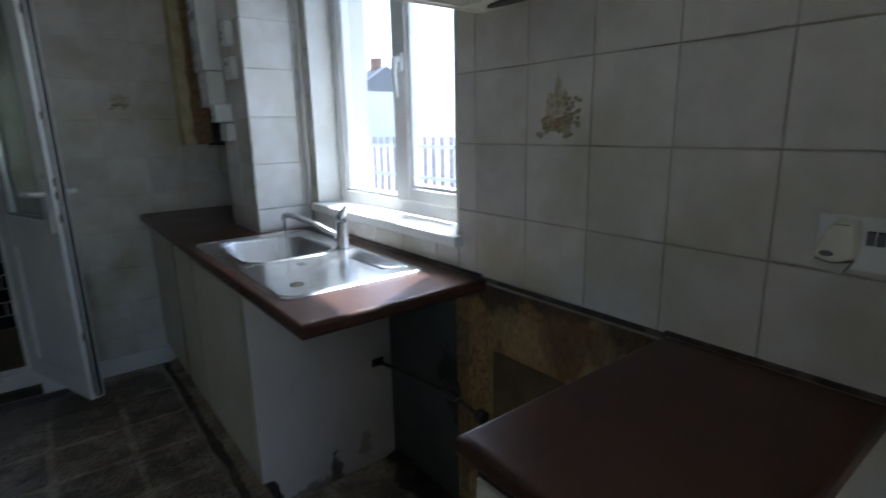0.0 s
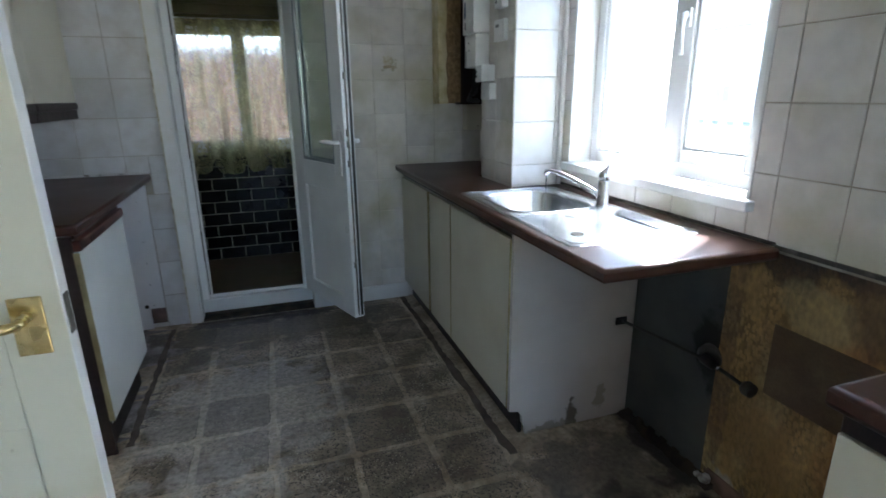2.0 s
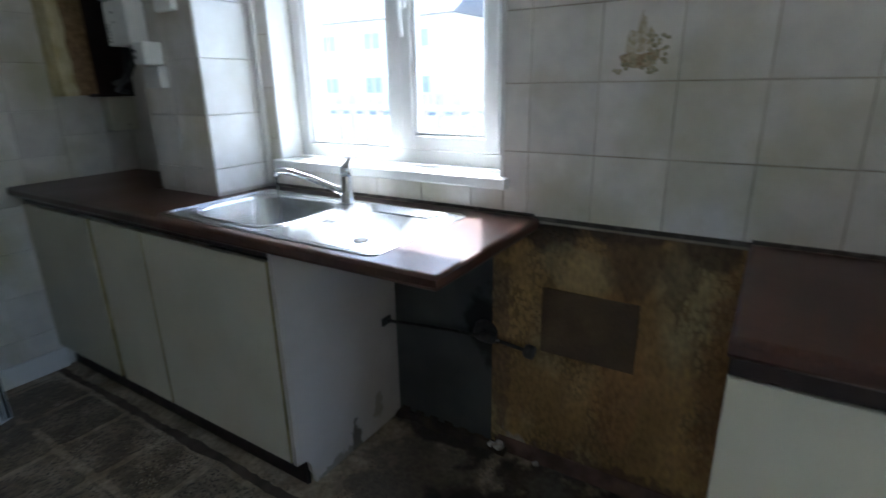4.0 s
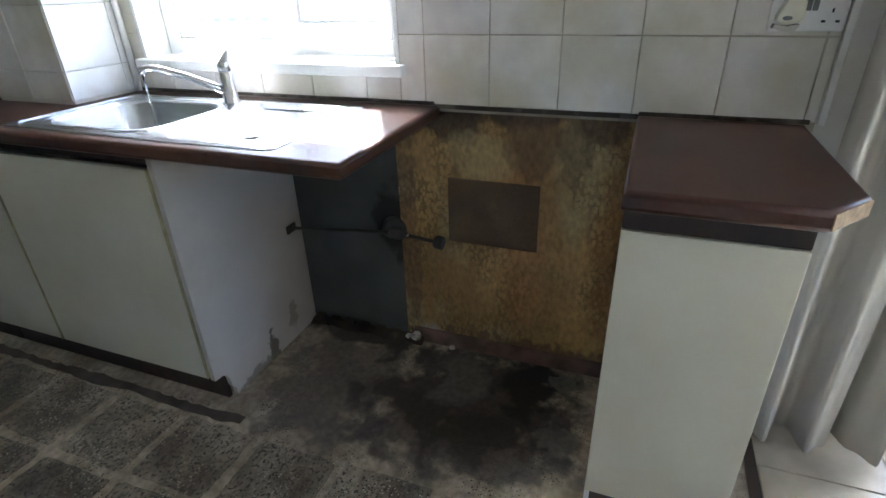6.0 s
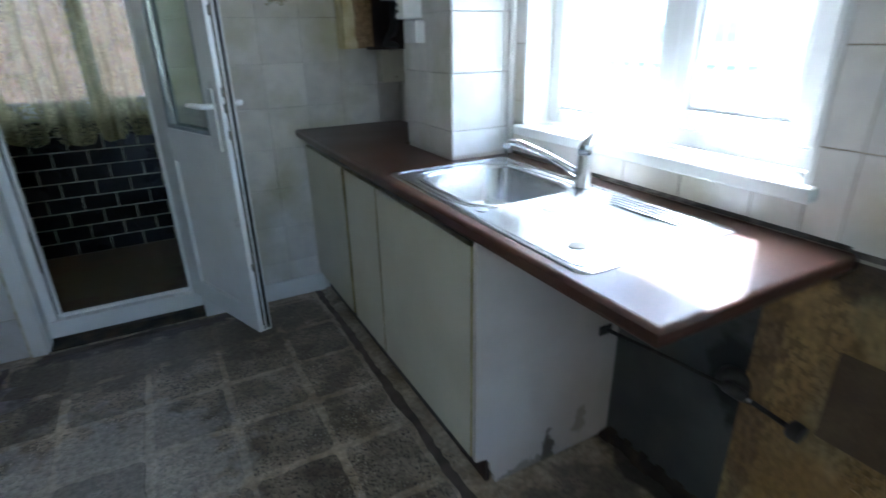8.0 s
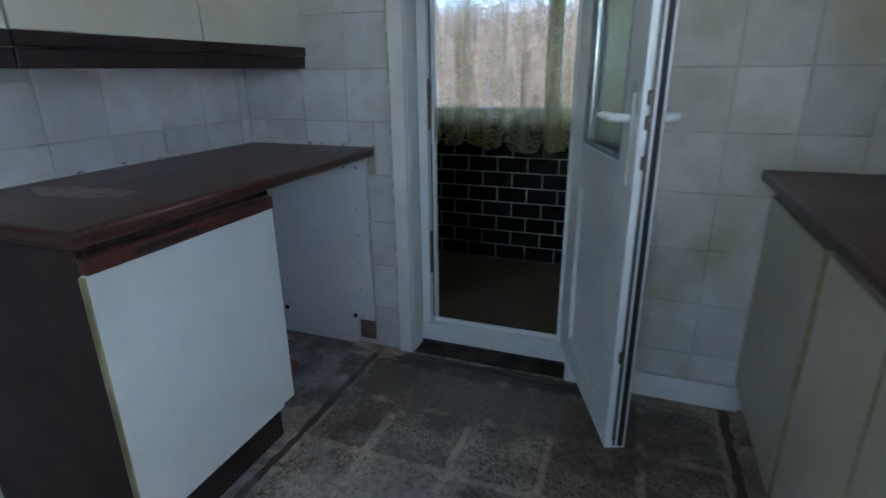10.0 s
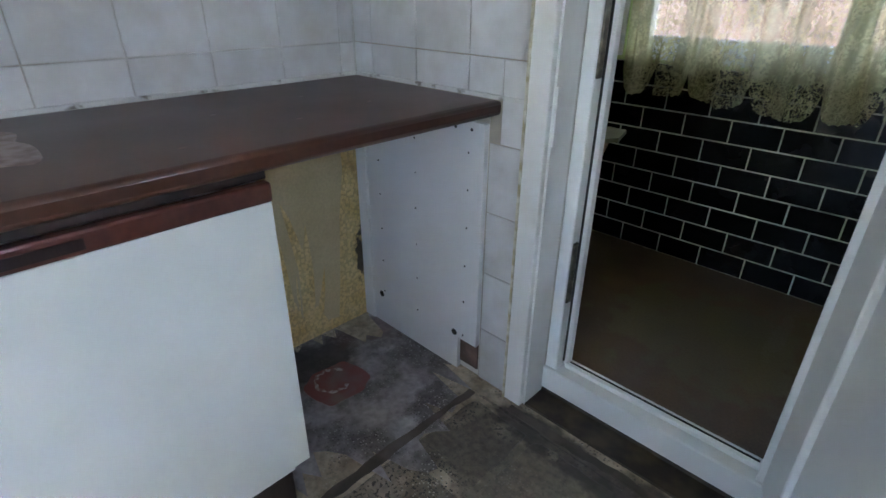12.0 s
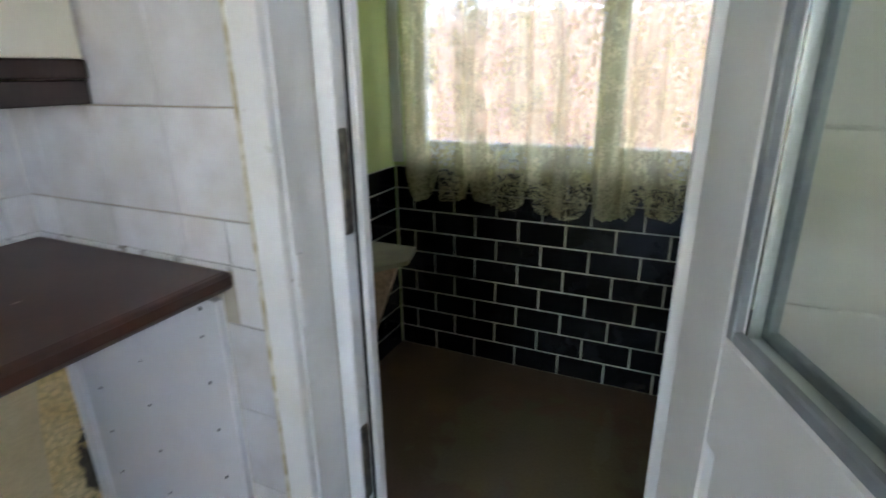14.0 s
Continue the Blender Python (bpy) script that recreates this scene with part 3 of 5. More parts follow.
def span(start, step, lo, hi):
    k0, k1 = math.ceil((lo - start) / step - 1e-6), math.floor((hi - start) / step + 1e-6)
    inner = [start + step * k for k in range(k0, k1 + 1)]
    return sorted({round(v, 4) for v in [lo, hi] + [q for q in inner if lo + 0.012 < q < hi - 0.012]})


ROWS_R = span(1.102, 0.1965, 0.908, CEIL)
ROWS_P = span(1.205, 0.199, 0.912, CEIL)
ROWS_D = span(1.016, 0.202, 0.0, CEIL)
ROWS_L = span(1.023, 0.203, 0.95, CEIL)
COLS_R = span(3.008, 0.1965, 2.0, PY0)
COLS_DR = span(0.557, 0.198, DOOR_X1 + 0.05, 1.137)
COLS_DL = span(-0.443, 0.198, XL, DOOR_X0 - 0.052)


# ---- joinery ----
def worktop(name, outline, label, group="worktops", z=WT, th=0.04, hole=None):
    top = thing(name, (*outline[0], z - th), label, "worktop", group)
    bm = bmesh.new()
    n = len(outline)
    rings = []
    for h in (z - th, z):
        o = [bm.verts.new((*p, h)) for p in outline]
        q = [bm.verts.new((*p, h)) for p in hole] if hole else []
        edges = [bm.edges.new((r[i], r[(i + 1) % len(r)])) for r in (o, q) for i in range(len(r))]
        bmesh.ops.triangle_fill(bm, edges=edges, use_beauty=True)
        rings.append((o, q))
    for k in (0, 1):
        a, b = rings[0][k], rings[1][k]
        for i in range(len(a)):
            bm.faces.new((a[i], a[(i + 1) % len(a)], b[(i + 1) % len(a)], b[i]))
    bmesh.ops.recalc_face_normals(bm, faces=bm.faces)
    rim = {v for r in rings for v in r[0]}
    edges = [e for e in bm.edges if e.verts[0] in rim and e.verts[1] in rim and len(e.link_faces) == 2 and e.calc_face_angle(0) > 0.3 and abs(e.verts[0].co.z - e.verts[1].co.z) < 0.001]
    bmesh.ops.bevel(bm, geom=edges, offset=0.011, segments=4, affect="EDGES", profile=0.5)
    for f in bm.faces:
        f.smooth = abs(f.normal.z) < 0.98 and abs(f.normal.z) > 0.02
    part("top", bm, M_WORKTOP, top)
    return top


SINK = (0.905, 1.378, 3.165, 4.10)
BOWL = (0.965, 1.305, 3.61, 4.02)


def frame_profile(bm, y0, y1, z0, z1, x0, x1, w):
    """A rectangular frame in the plane across x."""
    box(bm, x0, x1, y0, y0 + w, z0, z1, 0.004, 1)
    box(bm, x0, x1, y1 - w, y1, z0, z1, 0.004, 1)
    box(bm, x0, x1, y0 + w, y1 - w, z0, z0 + w, 0.004, 1)
    box(bm, x0, x1, y0 + w, y1 - w, z1 - w, z1, 0.004, 1)


def pane(name, bm, parent, material=None, label=""):
    ob = part(name, bm, material or M_GLASS, parent, label)
    ob.visible_shadow = False
    return ob


def kitchen_window():
    w = thing("window_1", (XR + 0.1, 3.6, WIN[2]), "white plastic casement window with two panes and a lever handle", "window")
    w["kind"] = "structure"
    x0, x1 = 1.565, 1.63
    bm = bmesh.new()
    frame_profile(bm, WIN[0] + 0.002, WIN[1] - 0.002, WIN[2] + 0.002, WIN[3] - 0.002, x0, x1, 0.052)
    box(bm, x0, x1, 3.542, 3.605, WIN[2] + 0.052, WIN[3] - 0.052, 0.004, 1)
    part("window_frame", bm, M_UPVC, w)
    bm = bmesh.new()
    frame_profile(bm, 3.156, 3.545, WIN[2] + 0.056, WIN[3] - 0.056, x0 - 0.014, x0 + 0.04, 0.05)
    frame_profile(bm, 3.206, 3.495, WIN[2] + 0.106, WIN[3] - 0.106, x0 - 0.004, x0 + 0.03, 0.014)
    part("sash", bm, M_UPVC, w, "white plastic opening sash")
    bm = bmesh.new()
    frame_profile(bm, 3.606, 4.034, WIN[2] + 0.053, WIN[3] - 0.053, x0 + 0.010, x0 + 0.024, 0.016)
    frame_profile(bm, 3.622, 4.018, WIN[2] + 0.069, WIN[3] - 0.069, x0 + 0.0195, x0 + 0.023, 0.004)
    part("bead", bm, M_UPVC, w)
    pane("pane", boxes((x0 + 0.022, x0 + 0.028, 3.622, 4.018, WIN[2] + 0.069, WIN[3] - 0.069)), w)
    pane("pane", boxes((x0 + 0.012, x0 + 0.018, 3.2205, 3.4805, WIN[2] + 0.1205, WIN[3] - 0.1205)), w)
    h = part("handle_plate", box(bmesh.new(), x0 - 0.028, x0 - 0.014, 3.505, 3.537, 1.545, 1.61, 0.005), M_UPVC, w, "white window handle")
    bm = tube(bmesh.new(), [(x0 - 0.028, 3.521, 1.588), (x0 - 0.044, 3.52, 1.585), (x0 - 0.048, 3.518, 1.54), (x0 - 0.044, 3.512, 1.455)], [0.013, 0.014, 0.010, 0.008])
    part("lever", bm, M_UPVC, h)


kitchen_window()
sill = structure("window_sill", box(bmesh.new(), 1.42, 1.564, 3.068, 4.112, WIN[2] - 0.034, WIN[2], 0.005), M_WHITEPAINT, "white gloss painted window board")
structure("trim", boxes((1.4535, 1.5645, WIN[0] - 0.012, WIN[0] + 0.0005, WIN[2], WIN[3] + 0.01), (1.4535, 1.5645, WIN[1] - 0.0005, WIN[1] + 0.01, WIN[2], WIN[3] + 0.01),
                        (1.4535, 1.5645, WIN[0], WIN[1], WIN[3] - 0.0005, WIN[3] + 0.01)), M_WHITEPAINT, "white painted window reveal")


# ---- right hand units ----
sink_top = worktop("worktop", [(FRONT, 2.965), (1.4545, 2.965), (1.4545, PY0 - 0.007), (PX0 - 0.007, PY0 - 0.007), (PX0 - 0.007, 4.56), (1.4545, 4.56), (1.4545, YD - 0.006), (FRONT, YD - 0.006)],
                   "mahogany laminate worktop with a steel sink set in it", hole=rounded(BOWL[0] - 0.01, BOWL[1] + 0.01, BOWL[2] - 0.01, BOWL[3] + 0.01, 0.09))


def base_unit(y0, y1, near_panel):
    u = thing("base_cabinet", (1.15, (y0 + y1) / 2, 0.0), "cream laminate base cupboard under the sink worktop" if near_panel else "cream laminate base cupboard in the corner by the back wall", "cabinet", "base cupboards")
    x0 = 0.935
    bm = bmesh.new()
    a, b = y0 + (0.018 if near_panel else 0.0), y1
    box(bm, x0, XR - 0.02, b - 0.016, b, 0.136, 0.858)
    box(bm, 0.985, XR - 0.02, b - 0.016, b, 0.0, 0.12)
    box(bm, x0, XR - 0.02, a, b - 0.016, 0.12, 0.136)
    box(bm, x0 + 0.03, XR - 0.02, a, a + 0.016, 0.136, 0.858) if not near_panel else None
    box(bm, XR - 0.02, XR - 0.012, a, b, 0.12, 0.7)
    part("carcass", bm, M_WHITEPANEL, u)
    part("plinth", boxes((0.965, 0.98, a, b, 0.0, 0.118)), M_DARKWOOD, u, "dark brown plinth board")
    part("top_rail", boxes((0.925, 0.945, a, b, 0.832, 0.858)), M_DARKWOOD, u)
    return u


def cupboard_door(u, y0, y1, z0=0.122, z1=0.822, x=0.912):
    d = part("door", box(bmesh.new(), x, x + 0.018, y0 + 0.002, y1 - 0.002, z0, z1, 0.0015, 1), M_DOORPANEL, u)
    part("edging", boxes((x - 0.0008, x + 0.019, y0 - 0.0015, y0 + 0.0019, z0, z1)), M_EDGE, d, "yellowed door edging strip")
    return d


unit_a = base_unit(3.552, 4.605, True)
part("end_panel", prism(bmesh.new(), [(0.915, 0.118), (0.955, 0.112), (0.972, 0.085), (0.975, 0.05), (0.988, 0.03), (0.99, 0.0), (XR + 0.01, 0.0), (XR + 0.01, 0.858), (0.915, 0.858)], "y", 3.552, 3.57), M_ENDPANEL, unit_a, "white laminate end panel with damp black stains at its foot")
# Solid black strip that paints the shade in the gap by the door.
part("gap_strip", boxes((0.92, 0.934, 3.5705, 3.5775, 0.125, 0.83)), M_BLACK, unit_a, "black strip painting the shaded gap beside the door")
cupboard_door(unit_a, 3.578, 4.238)
cupboard_door(unit_a, 4.246, 4.592)
unit_b = base_unit(4.61, YD - 0.01, False)
cupboard_door(unit_b, 4.626, YD - 0.012)


def sink():
    s = thing("sink", (1.16, 3.63, WT), "stainless steel sink with one bowl and a ribbed drainer", "sink")
    x0, x1, y0, y1 = SINK
    z = WT + 0.004
    bm = bmesh.new()
    outer = rounded(x0, x1, y0, y1, 0.03)
    inner = rounded(BOWL[0], BOWL[1], BOWL[2], BOWL[3], 0.09)
    # rim and deck, open over the bowl
    vo = [bm.verts.new((*p, WT + 0.0006)) for p in outer]
    vo2 = [bm.verts.new((*p, z)) for p in rounded(x0 + 0.004, x1 - 0.004, y0 + 0.004, y1 - 0.004, 0.027)]
    vo3 = [bm.verts.new((*p, z - 0.002)) for p in rounded(x0 + 0.02, x1 - 0.02, y0 + 0.02, y1 - 0.02, 0.02)]
    n = len(outer)
    for a, b in ((vo, vo2), (vo2, vo3)):
        for i in range(n):
            bm.faces.new((a[i], a[(i + 1) % n], b[(i + 1) % n], b[i])).smooth = True
    lip = [bm.verts.new((*p, z - 0.002)) for p in inner]
    edges = [bm.edges.get((vo3[i], vo3[(i + 1) % n])) for i in range(n)]
    edges += [bm.edges.new((lip[i], lip[(i + 1) % n])) for i in range(n)]
    bmesh.ops.triangle_fill(bm, edges=edges, use_beauty=True)
    part("deck", bm, M_STEEL, s)
    bm = bmesh.new()
    prev = None
    for inset, depth, r in ((-0.012, 0.0, 0.10), (-0.006, 0.0015, 0.095), (0.0, 0.0, 0.09), (0.004, -0.01, 0.088), (0.012, -0.115, 0.085), (0.024, -0.138, 0.08), (0.055, -0.148, 0.07)):
        ring = [bm.verts.new((*p, z - 0.001 + depth)) for p in rounded(BOWL[0] + inset, BOWL[1] - inset, BOWL[2] + inset, BOWL[3] - inset, r)]
        if prev:
            for i in range(n):
                bm.faces.new((prev[i], prev[(i + 1) % n], ring[(i + 1) % n], ring[i])).smooth = True
        prev = ring
    bm.faces.new(prev)
    part("bowl", bm, M_STEEL, s, "stainless steel bowl")
    part("waste", tube(bmesh.new(), [(1.17, 3.83, z - 0.151), (1.17, 3.83, z - 0.147)], 0.035, 20), M_CHROME, s)
    bm = bmesh.new()
    for k in range(5):
        xx = 1.348 - k * 0.017
        tube(bm, [(xx, 3.215 + 0.010 * k, z - 0.0025), (xx, 3.26, z - 0.001), (xx, 3.50 - 0.012 * k, z - 0.001), (xx - 0.012, 3.57 - 0.02 * k, z - 0.003)], [0.001, 0.0045, 0.0045, 0.001], 8)
    part("drainer_rib", bm, M_STEEL, s, "pressed ribs of the drainer", kind="stuff")

    def bead(loop, r, h):
        pts = [(*p, h) for p in loop]
        return tube(bmesh.new(), pts + pts[:2], r, 8, False)
    part("bead", bead(rounded(BOWL[0] - 0.022, BOWL[1] + 0.022, BOWL[2] - 0.022, BOWL[3] + 0.022, 0.11, 6), 0.0035, z - 0.0025), M_STEEL, s, "pressed bead round the bowl")
    part("bead", bead(rounded(SINK[0] + 0.018, SINK[1] - 0.018, SINK[2] + 0.018, SINK[3] - 0.018, 0.05, 6), 0.0025, z - 0.0022), M_STEEL, s, "pressed bead along the rim")
    part("drain_cap", tube(bmesh.new(), [(1.0, 3.287, z - 0.003), (1.0, 3.287, z)], 0.02, 20), M_DARKMETAL, s, "round cap in the drainer")
    for k in range(6):
        part("drain_hole", tube(bmesh.new(), [(1.10 + 0.014 * (k % 2), 3.488 + 0.016 * (k // 2), z - 0.003), (1.10 + 0.014 * (k % 2), 3.488 + 0.016 * (k // 2), z - 0.0012)], 0.0045, 10), M_HOLE, s)
    part("overflow", tube(bmesh.new(), [(0.962, 3.603, z - 0.003), (0.962, 3.603, z)], 0.017, 20), M_CHROME, s, "chrome overflow disc")
    return s


sink()


def tap():
    t = thing("mixer_tap", (1.330, 3.632, WT + 0.002), "chrome mixer tap with a long spout, water running", "tap")
    bx, by, z = 1.330, 3.632, WT + 0.002
    bm = tube(bmesh.new(), [(bx, by, z), (bx, by, z + 0.006), (bx, by, z + 0.007), (bx, by, z + 0.05), (bx, by, z + 0.052), (bx, by, z + 0.095), (bx, by, z + 0.1)], [0.028, 0.028, 0.024, 0.023, 0.0215, 0.0215, 0.018], 24)
    part("body", bm, M_CHROME, t)
    bm = tube(bmesh.new(), [(bx, by, z + 0.1), (bx, by, z + 0.118), (bx + 0.003, by - 0.004, z + 0.13), (bx + 0.010, by - 0.010, z + 0.148), (bx + 0.014, by - 0.014, z + 0.16)], [0.021, 0.021, 0.016, 0.009, 0.006], 16)
    part("lever", bm, M_CHROME, t)
    ex, ey = 1.176, 3.800
    pts = [(bx + (ex - bx) * f, by + (ey - by) * f, z + h) for f, h in ((0.05, 0.038), (0.2, 0.058), (0.5, 0.092), (0.8, 0.118), (0.93, 0.124), (1.0, 0.121), (1.01, 0.106))]
    part("spout", tube(bmesh.new(), pts, [0.012, 0.012, 0.011, 0.011, 0.011, 0.0115, 0.0115], 14), M_CHROME, t)
    q = pts[-1]
    part("water", tube(bmesh.new(), [q, (q[0], q[1], q[2] - 0.08), (q[0] + 0.002, q[1], q[2] - 0.2), (q[0], q[1], z - 0.147)], [0.0035, 0.0025, 0.003, 0.004], 8), M_WATER, t, "thin stream of running water")


tap()

# peninsula worktop and cupboard
pen_top = worktop("worktop", [(0.876, 2.09), (0.965, 2.018), (1.4545, 2.018), (1.4545, 2.403), (0.876, 2.403)], "mahogany laminate worktop with a cut corner of bare chipboard")
part("raw_edge", prism(bmesh.new(), [(0.8765, 2.0895), (0.9645, 2.0175), (0.9635, 2.0162), (0.8755, 2.0882)], "z", WT - 0.034, WT - 0.005), M_WOOD, pen_top, "bare chipboard at the cut corner")
u = thing("base_cabinet", (1.2, 2.25, 0), "narrow cream laminate base cupboard by the patio curtain", "cabinet", "base cupboards")
part("carcass", boxes((0.935, XR - 0.01, 2.385, 2.398, 0, 0.858), (0.935, XR - 0.01, 2.09, 2.105, 0.0, 0.858), (0.935, XR - 0.01, 2.105, 2.385, 0.12, 0.136)), M_WHITEPANEL, u)
part("door", box(bmesh.new(), 0.912, 0.93, 2.092, 2.398, 0.10, 0.815, 0.0015, 1), M_DOORPANEL, u)
part("top_rail", box(bmesh.new(), 0.915, 0.934, 2.092, 2.398, 0.817, 0.856, 0.003), M_DARKWOOD, u, "dark brown handle rail")
part("plinth", boxes((0.965, 0.98, 2.105, 2.385, 0, 0.118)), M_DARKWOOD, u)

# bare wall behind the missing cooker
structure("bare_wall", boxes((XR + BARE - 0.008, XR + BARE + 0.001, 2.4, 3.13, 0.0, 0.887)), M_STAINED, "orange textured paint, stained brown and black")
structure("green_wall", boxes((XR + BARE - 0.0075, XR + BARE + 0.001, 3.13, 3.62, 0.0, 0.887)), M_GREEN, "dark green painted wall")
patch = tagged(part("board_patch", box(bmesh.new(), XR + BARE - 0.012, XR + BARE - 0.0081, 2.65, 2.95, 0.447, 0.674, 0.0008, 1), M_BROWNPATCH), "brown hardboard patch fixed to the stained wall", "board")

# gas pipe with its wall elbow
gp = thing("gas_pipe", (1.43, 3.25, 0.44), "black capped gas pipe along the bare wall", "pipe")
part("pipe", tube(bmesh.new(), [(1.41, 3.571, 0.437), (1.435, 3.3, 0.452), (1.443, 3.13, 0.462), (1.444, 2.99, 0.448)], 0.0062, 10), M_PIPE, gp)
part("flange", tube(bmesh.new(), [(1.473, 3.155, 0.465), (1.462, 3.155, 0.465), (1.455, 3.15, 0.463)], [0.046, 0.042, 0.026], 18), M_PIPE, gp)
part("valve", tube(bmesh.new(), [(1.443, 3.16, 0.462), (1.443, 3.115, 0.46), (1.443, 3.10, 0.459)], [0.018, 0.018, 0.012], 14), M_PIPE, gp)
part("nut", tube(bmesh.new(), [(1.443, 3.098, 0.459), (1.443, 3.086, 0.458)], 0.0115, 6), M_CHROME, gp, "bright brass nut")
part("cap", tube(bmesh.new(), [(1.444, 2.995, 0.449), (1.444, 2.985, 0.448), (1.444, 2.962, 0.446)], [0.017, 0.024, 0.022], 14), M_PIPE, gp)
part("clip", boxes((1.38, 1.43, 3.545, 3.5515, 0.425, 0.455)), M_BLACK, gp)

structure("wall_foot", prism(bmesh.new(), [(XR + 0.002, 0.0), (XR + 0.015, 0.0), (XR + 0.015, 0.058), (XR + 0.009, 0.056)], "y", 2.404, 3.10), M_PINKBAND, "stained bare plaster foot of the wall")
bm = bmesh.new()
for k in range(15):
    yy = 3.06 + 0.034 * k
    prism(bm, [(XR + 0.013 + a * 0.9, b) for a, b in ((-0.045 - 0.008 * math.sin(5 * k), 0.0), (0.0, 0.0), (0.0, 0.022 + 0.008 * math.sin(3 * k)), (-0.02, 0.016 + 0.005 * math.sin(7 * k)))], "y", yy, yy + 0.036)
structure("dirt_ridge", bm, M_GRIME_AND_GAP, "black dirt along the foot of the wall")
for k, (yy, zz, rr) in enumerate(((3.085, 0.030, 0.022), (3.12, 0.022, 0.013), (2.94, 0.01, 0.012))):
    bm = bmesh.new()
    bmesh.ops.create_icosphere(bm, subdivisions=2, radius=rr)
    r2 = random.Random(k + 3)
    for v in bm.verts:
        v.co *= r2.uniform(0.75, 1.15)
        v.co.z *= 0.7
    bmesh.ops.translate(bm, verts=bm.verts, vec=(XR - 0.012, yy, max(zz, rr * 0.6)))
    tagged(part("plaster_lump", bm, M_PLASTERLUMP), "small broken lump of white plaster at the wall foot", "rubble")

# hood
def hood():
    h = thing("cooker_hood", (1.2, 2.69, 1.64), "grimy cream cooker hood with slotted underside and dark lens", "cooker hood")
    bm = bmesh.new()
    x0, x1, y0, y1, z0 = 0.985, 1.454, 2.40, 2.978, 1.64
    box(bm, x0, x0 + 0.012, y0, y1, z0, z0 + 0.13, 0.003, 1)
    box(bm, x0 + 0.012, x1, y1 - 0.012, y1, z0, z0 + 0.13)
    box(bm, x0 + 0.012, x1, y0, y0 + 0.012, z0, z0 + 0.13)
    box(bm, x0 + 0.012, x1, y0 + 0.012, y1 - 0.012, z0 + 0.118, z0 + 0.13)
    box(bm, x0 + 0.012, x1, y0 + 0.012, y1 - 0.012, z0 + 0.02, z0 + 0.024)
    part("casing", bm, M_CREAMPAINT, h)
    bm = bmesh.new()
    k = x0 + 0.03
    while k < 1.36:
        box(bm, k, k + 0.007, y0 + 0.05, y1 - 0.03, z0 + 0.006, z0 + 0.0195)
        k += 0.0125
    box(bm, x0 + 0.012, x1, y1 - 0.03, y1 - 0.0125, z0 + 0.002, z0 + 0.0195)
    box(bm, 1.362, x1, y0 + 0.0125, y1 - 0.03, z0 + 0.002, z0 + 0.0195)
    part("vent_slats", bm, M_CREAMPAINT, h, "slotted cream grease vent", kind="stuff")
    pts = [(1.41 + 0.024 * math.cos(a), 2.74 + 0.17 * math.sin(a)) for a in [2 * math.pi * i / 24 for i in range(24)]]
    part("lamp_lens", prism(bmesh.new(), pts, "z", z0 - 0.004, z0 + 0.0018), M_DARKWOOD, h, "dark oval lamp lens")


hood()


# ---- sockets on the window wall ----
M_PALEPLASTIC = mat("translucent_plastic", (0.58, 0.57, 0.50), 0.2, second=(0.50, 0.49, 0.42), scale=20)


def socket():
    s = thing("double_socket", (1.454, 2.075, 1.115), "white double electric socket, a plug-in air freshener in one side", "socket")
    part("faceplate", box(bmesh.new(), 1.442, 1.4545, 2.003, 2.152, 1.113, 1.20, 0.004), M_PLASTIC, s)
    for (y0, y1) in ((2.0615, 2.0725), (2.0745, 2.0855)):
        part("switch", box(bmesh.new(), 1.4405, 1.4425, y0, y1, 1.156, 1.1765, 0.0006, 1), M_GREY, s, "grey rocker switch")
    bm = boxes((1.4403, 1.4424, 2.0615, 2.0725, 1.1768, 1.1785), (1.4403, 1.4424, 2.0745, 2.0855, 1.1768, 1.1785))
    part("switch_line", bm, M_HOLE, s, kind="stuff")
    for (y, z, w, h) in ((2.032, 1.156, 0.004, 0.009), (2.019, 1.134, 0.008, 0.005), (2.046, 1.134, 0.008, 0.005)):
        part("pin_hole", boxes((1.4412, 1.4425, y - w / 2, y + w / 2, z - h / 2, z + h / 2)), M_HOLE, s)
    f = thing("air_freshener", (1.43, 2.125, 1.12), "cream plug-in air freshener in the double socket", "air freshener")
    bm = bmesh.new()
    prism(bm, [(2.092, 1.190), (2.097, 1.196), (2.112, 1.197), (2.121, 1.192), (2.129, 1.178), (2.139, 1.158), (2.144, 1.141), (2.141, 1.135), (2.131, 1.131), (2.118, 1.129), (2.104, 1.132), (2.094, 1.137), (2.090, 1.142)], "x", 1.402, 1.4412)
    bmesh.ops.bevel(bm, geom=list(bm.edges), offset=0.006, segments=3, affect="EDGES", profile=0.5)
    part("case", bm, M_CREAMPLASTIC, f)
    bm = prism(bmesh.new(), [(2.1235 + 0.0095 * math.cos(a), 1.1435 + 0.0045 * math.sin(a)) for a in [i * math.pi / 10 for i in range(20)]], "x", 1.3985, 1.4005)
    part("vent", bm, M_GREY, f)
    part("slot", boxes((1.4012, 1.4022, 2.099, 2.117, 1.1895, 1.1910)), M_GREY, f)
    part("refill", prism(bmesh.new(), [(2.094, 1.130), (2.104, 1.1285), (2.118, 1.1255), (2.131, 1.1275), (2.143, 1.131), (2.146, 1.122), (2.13, 1.117), (2.11, 1.112), (2.103, 1.113)], "x", 1.412, 1.4412), M_PALEPLASTIC, f, "pale translucent refill")


socket()
structure("trim", box(bmesh.new(), 1.44, XR, 1.982, 1.999, WT + 0.001, CEIL, 0.003), M_WHITEPAINT, "white painted trim at the end of the tiles")

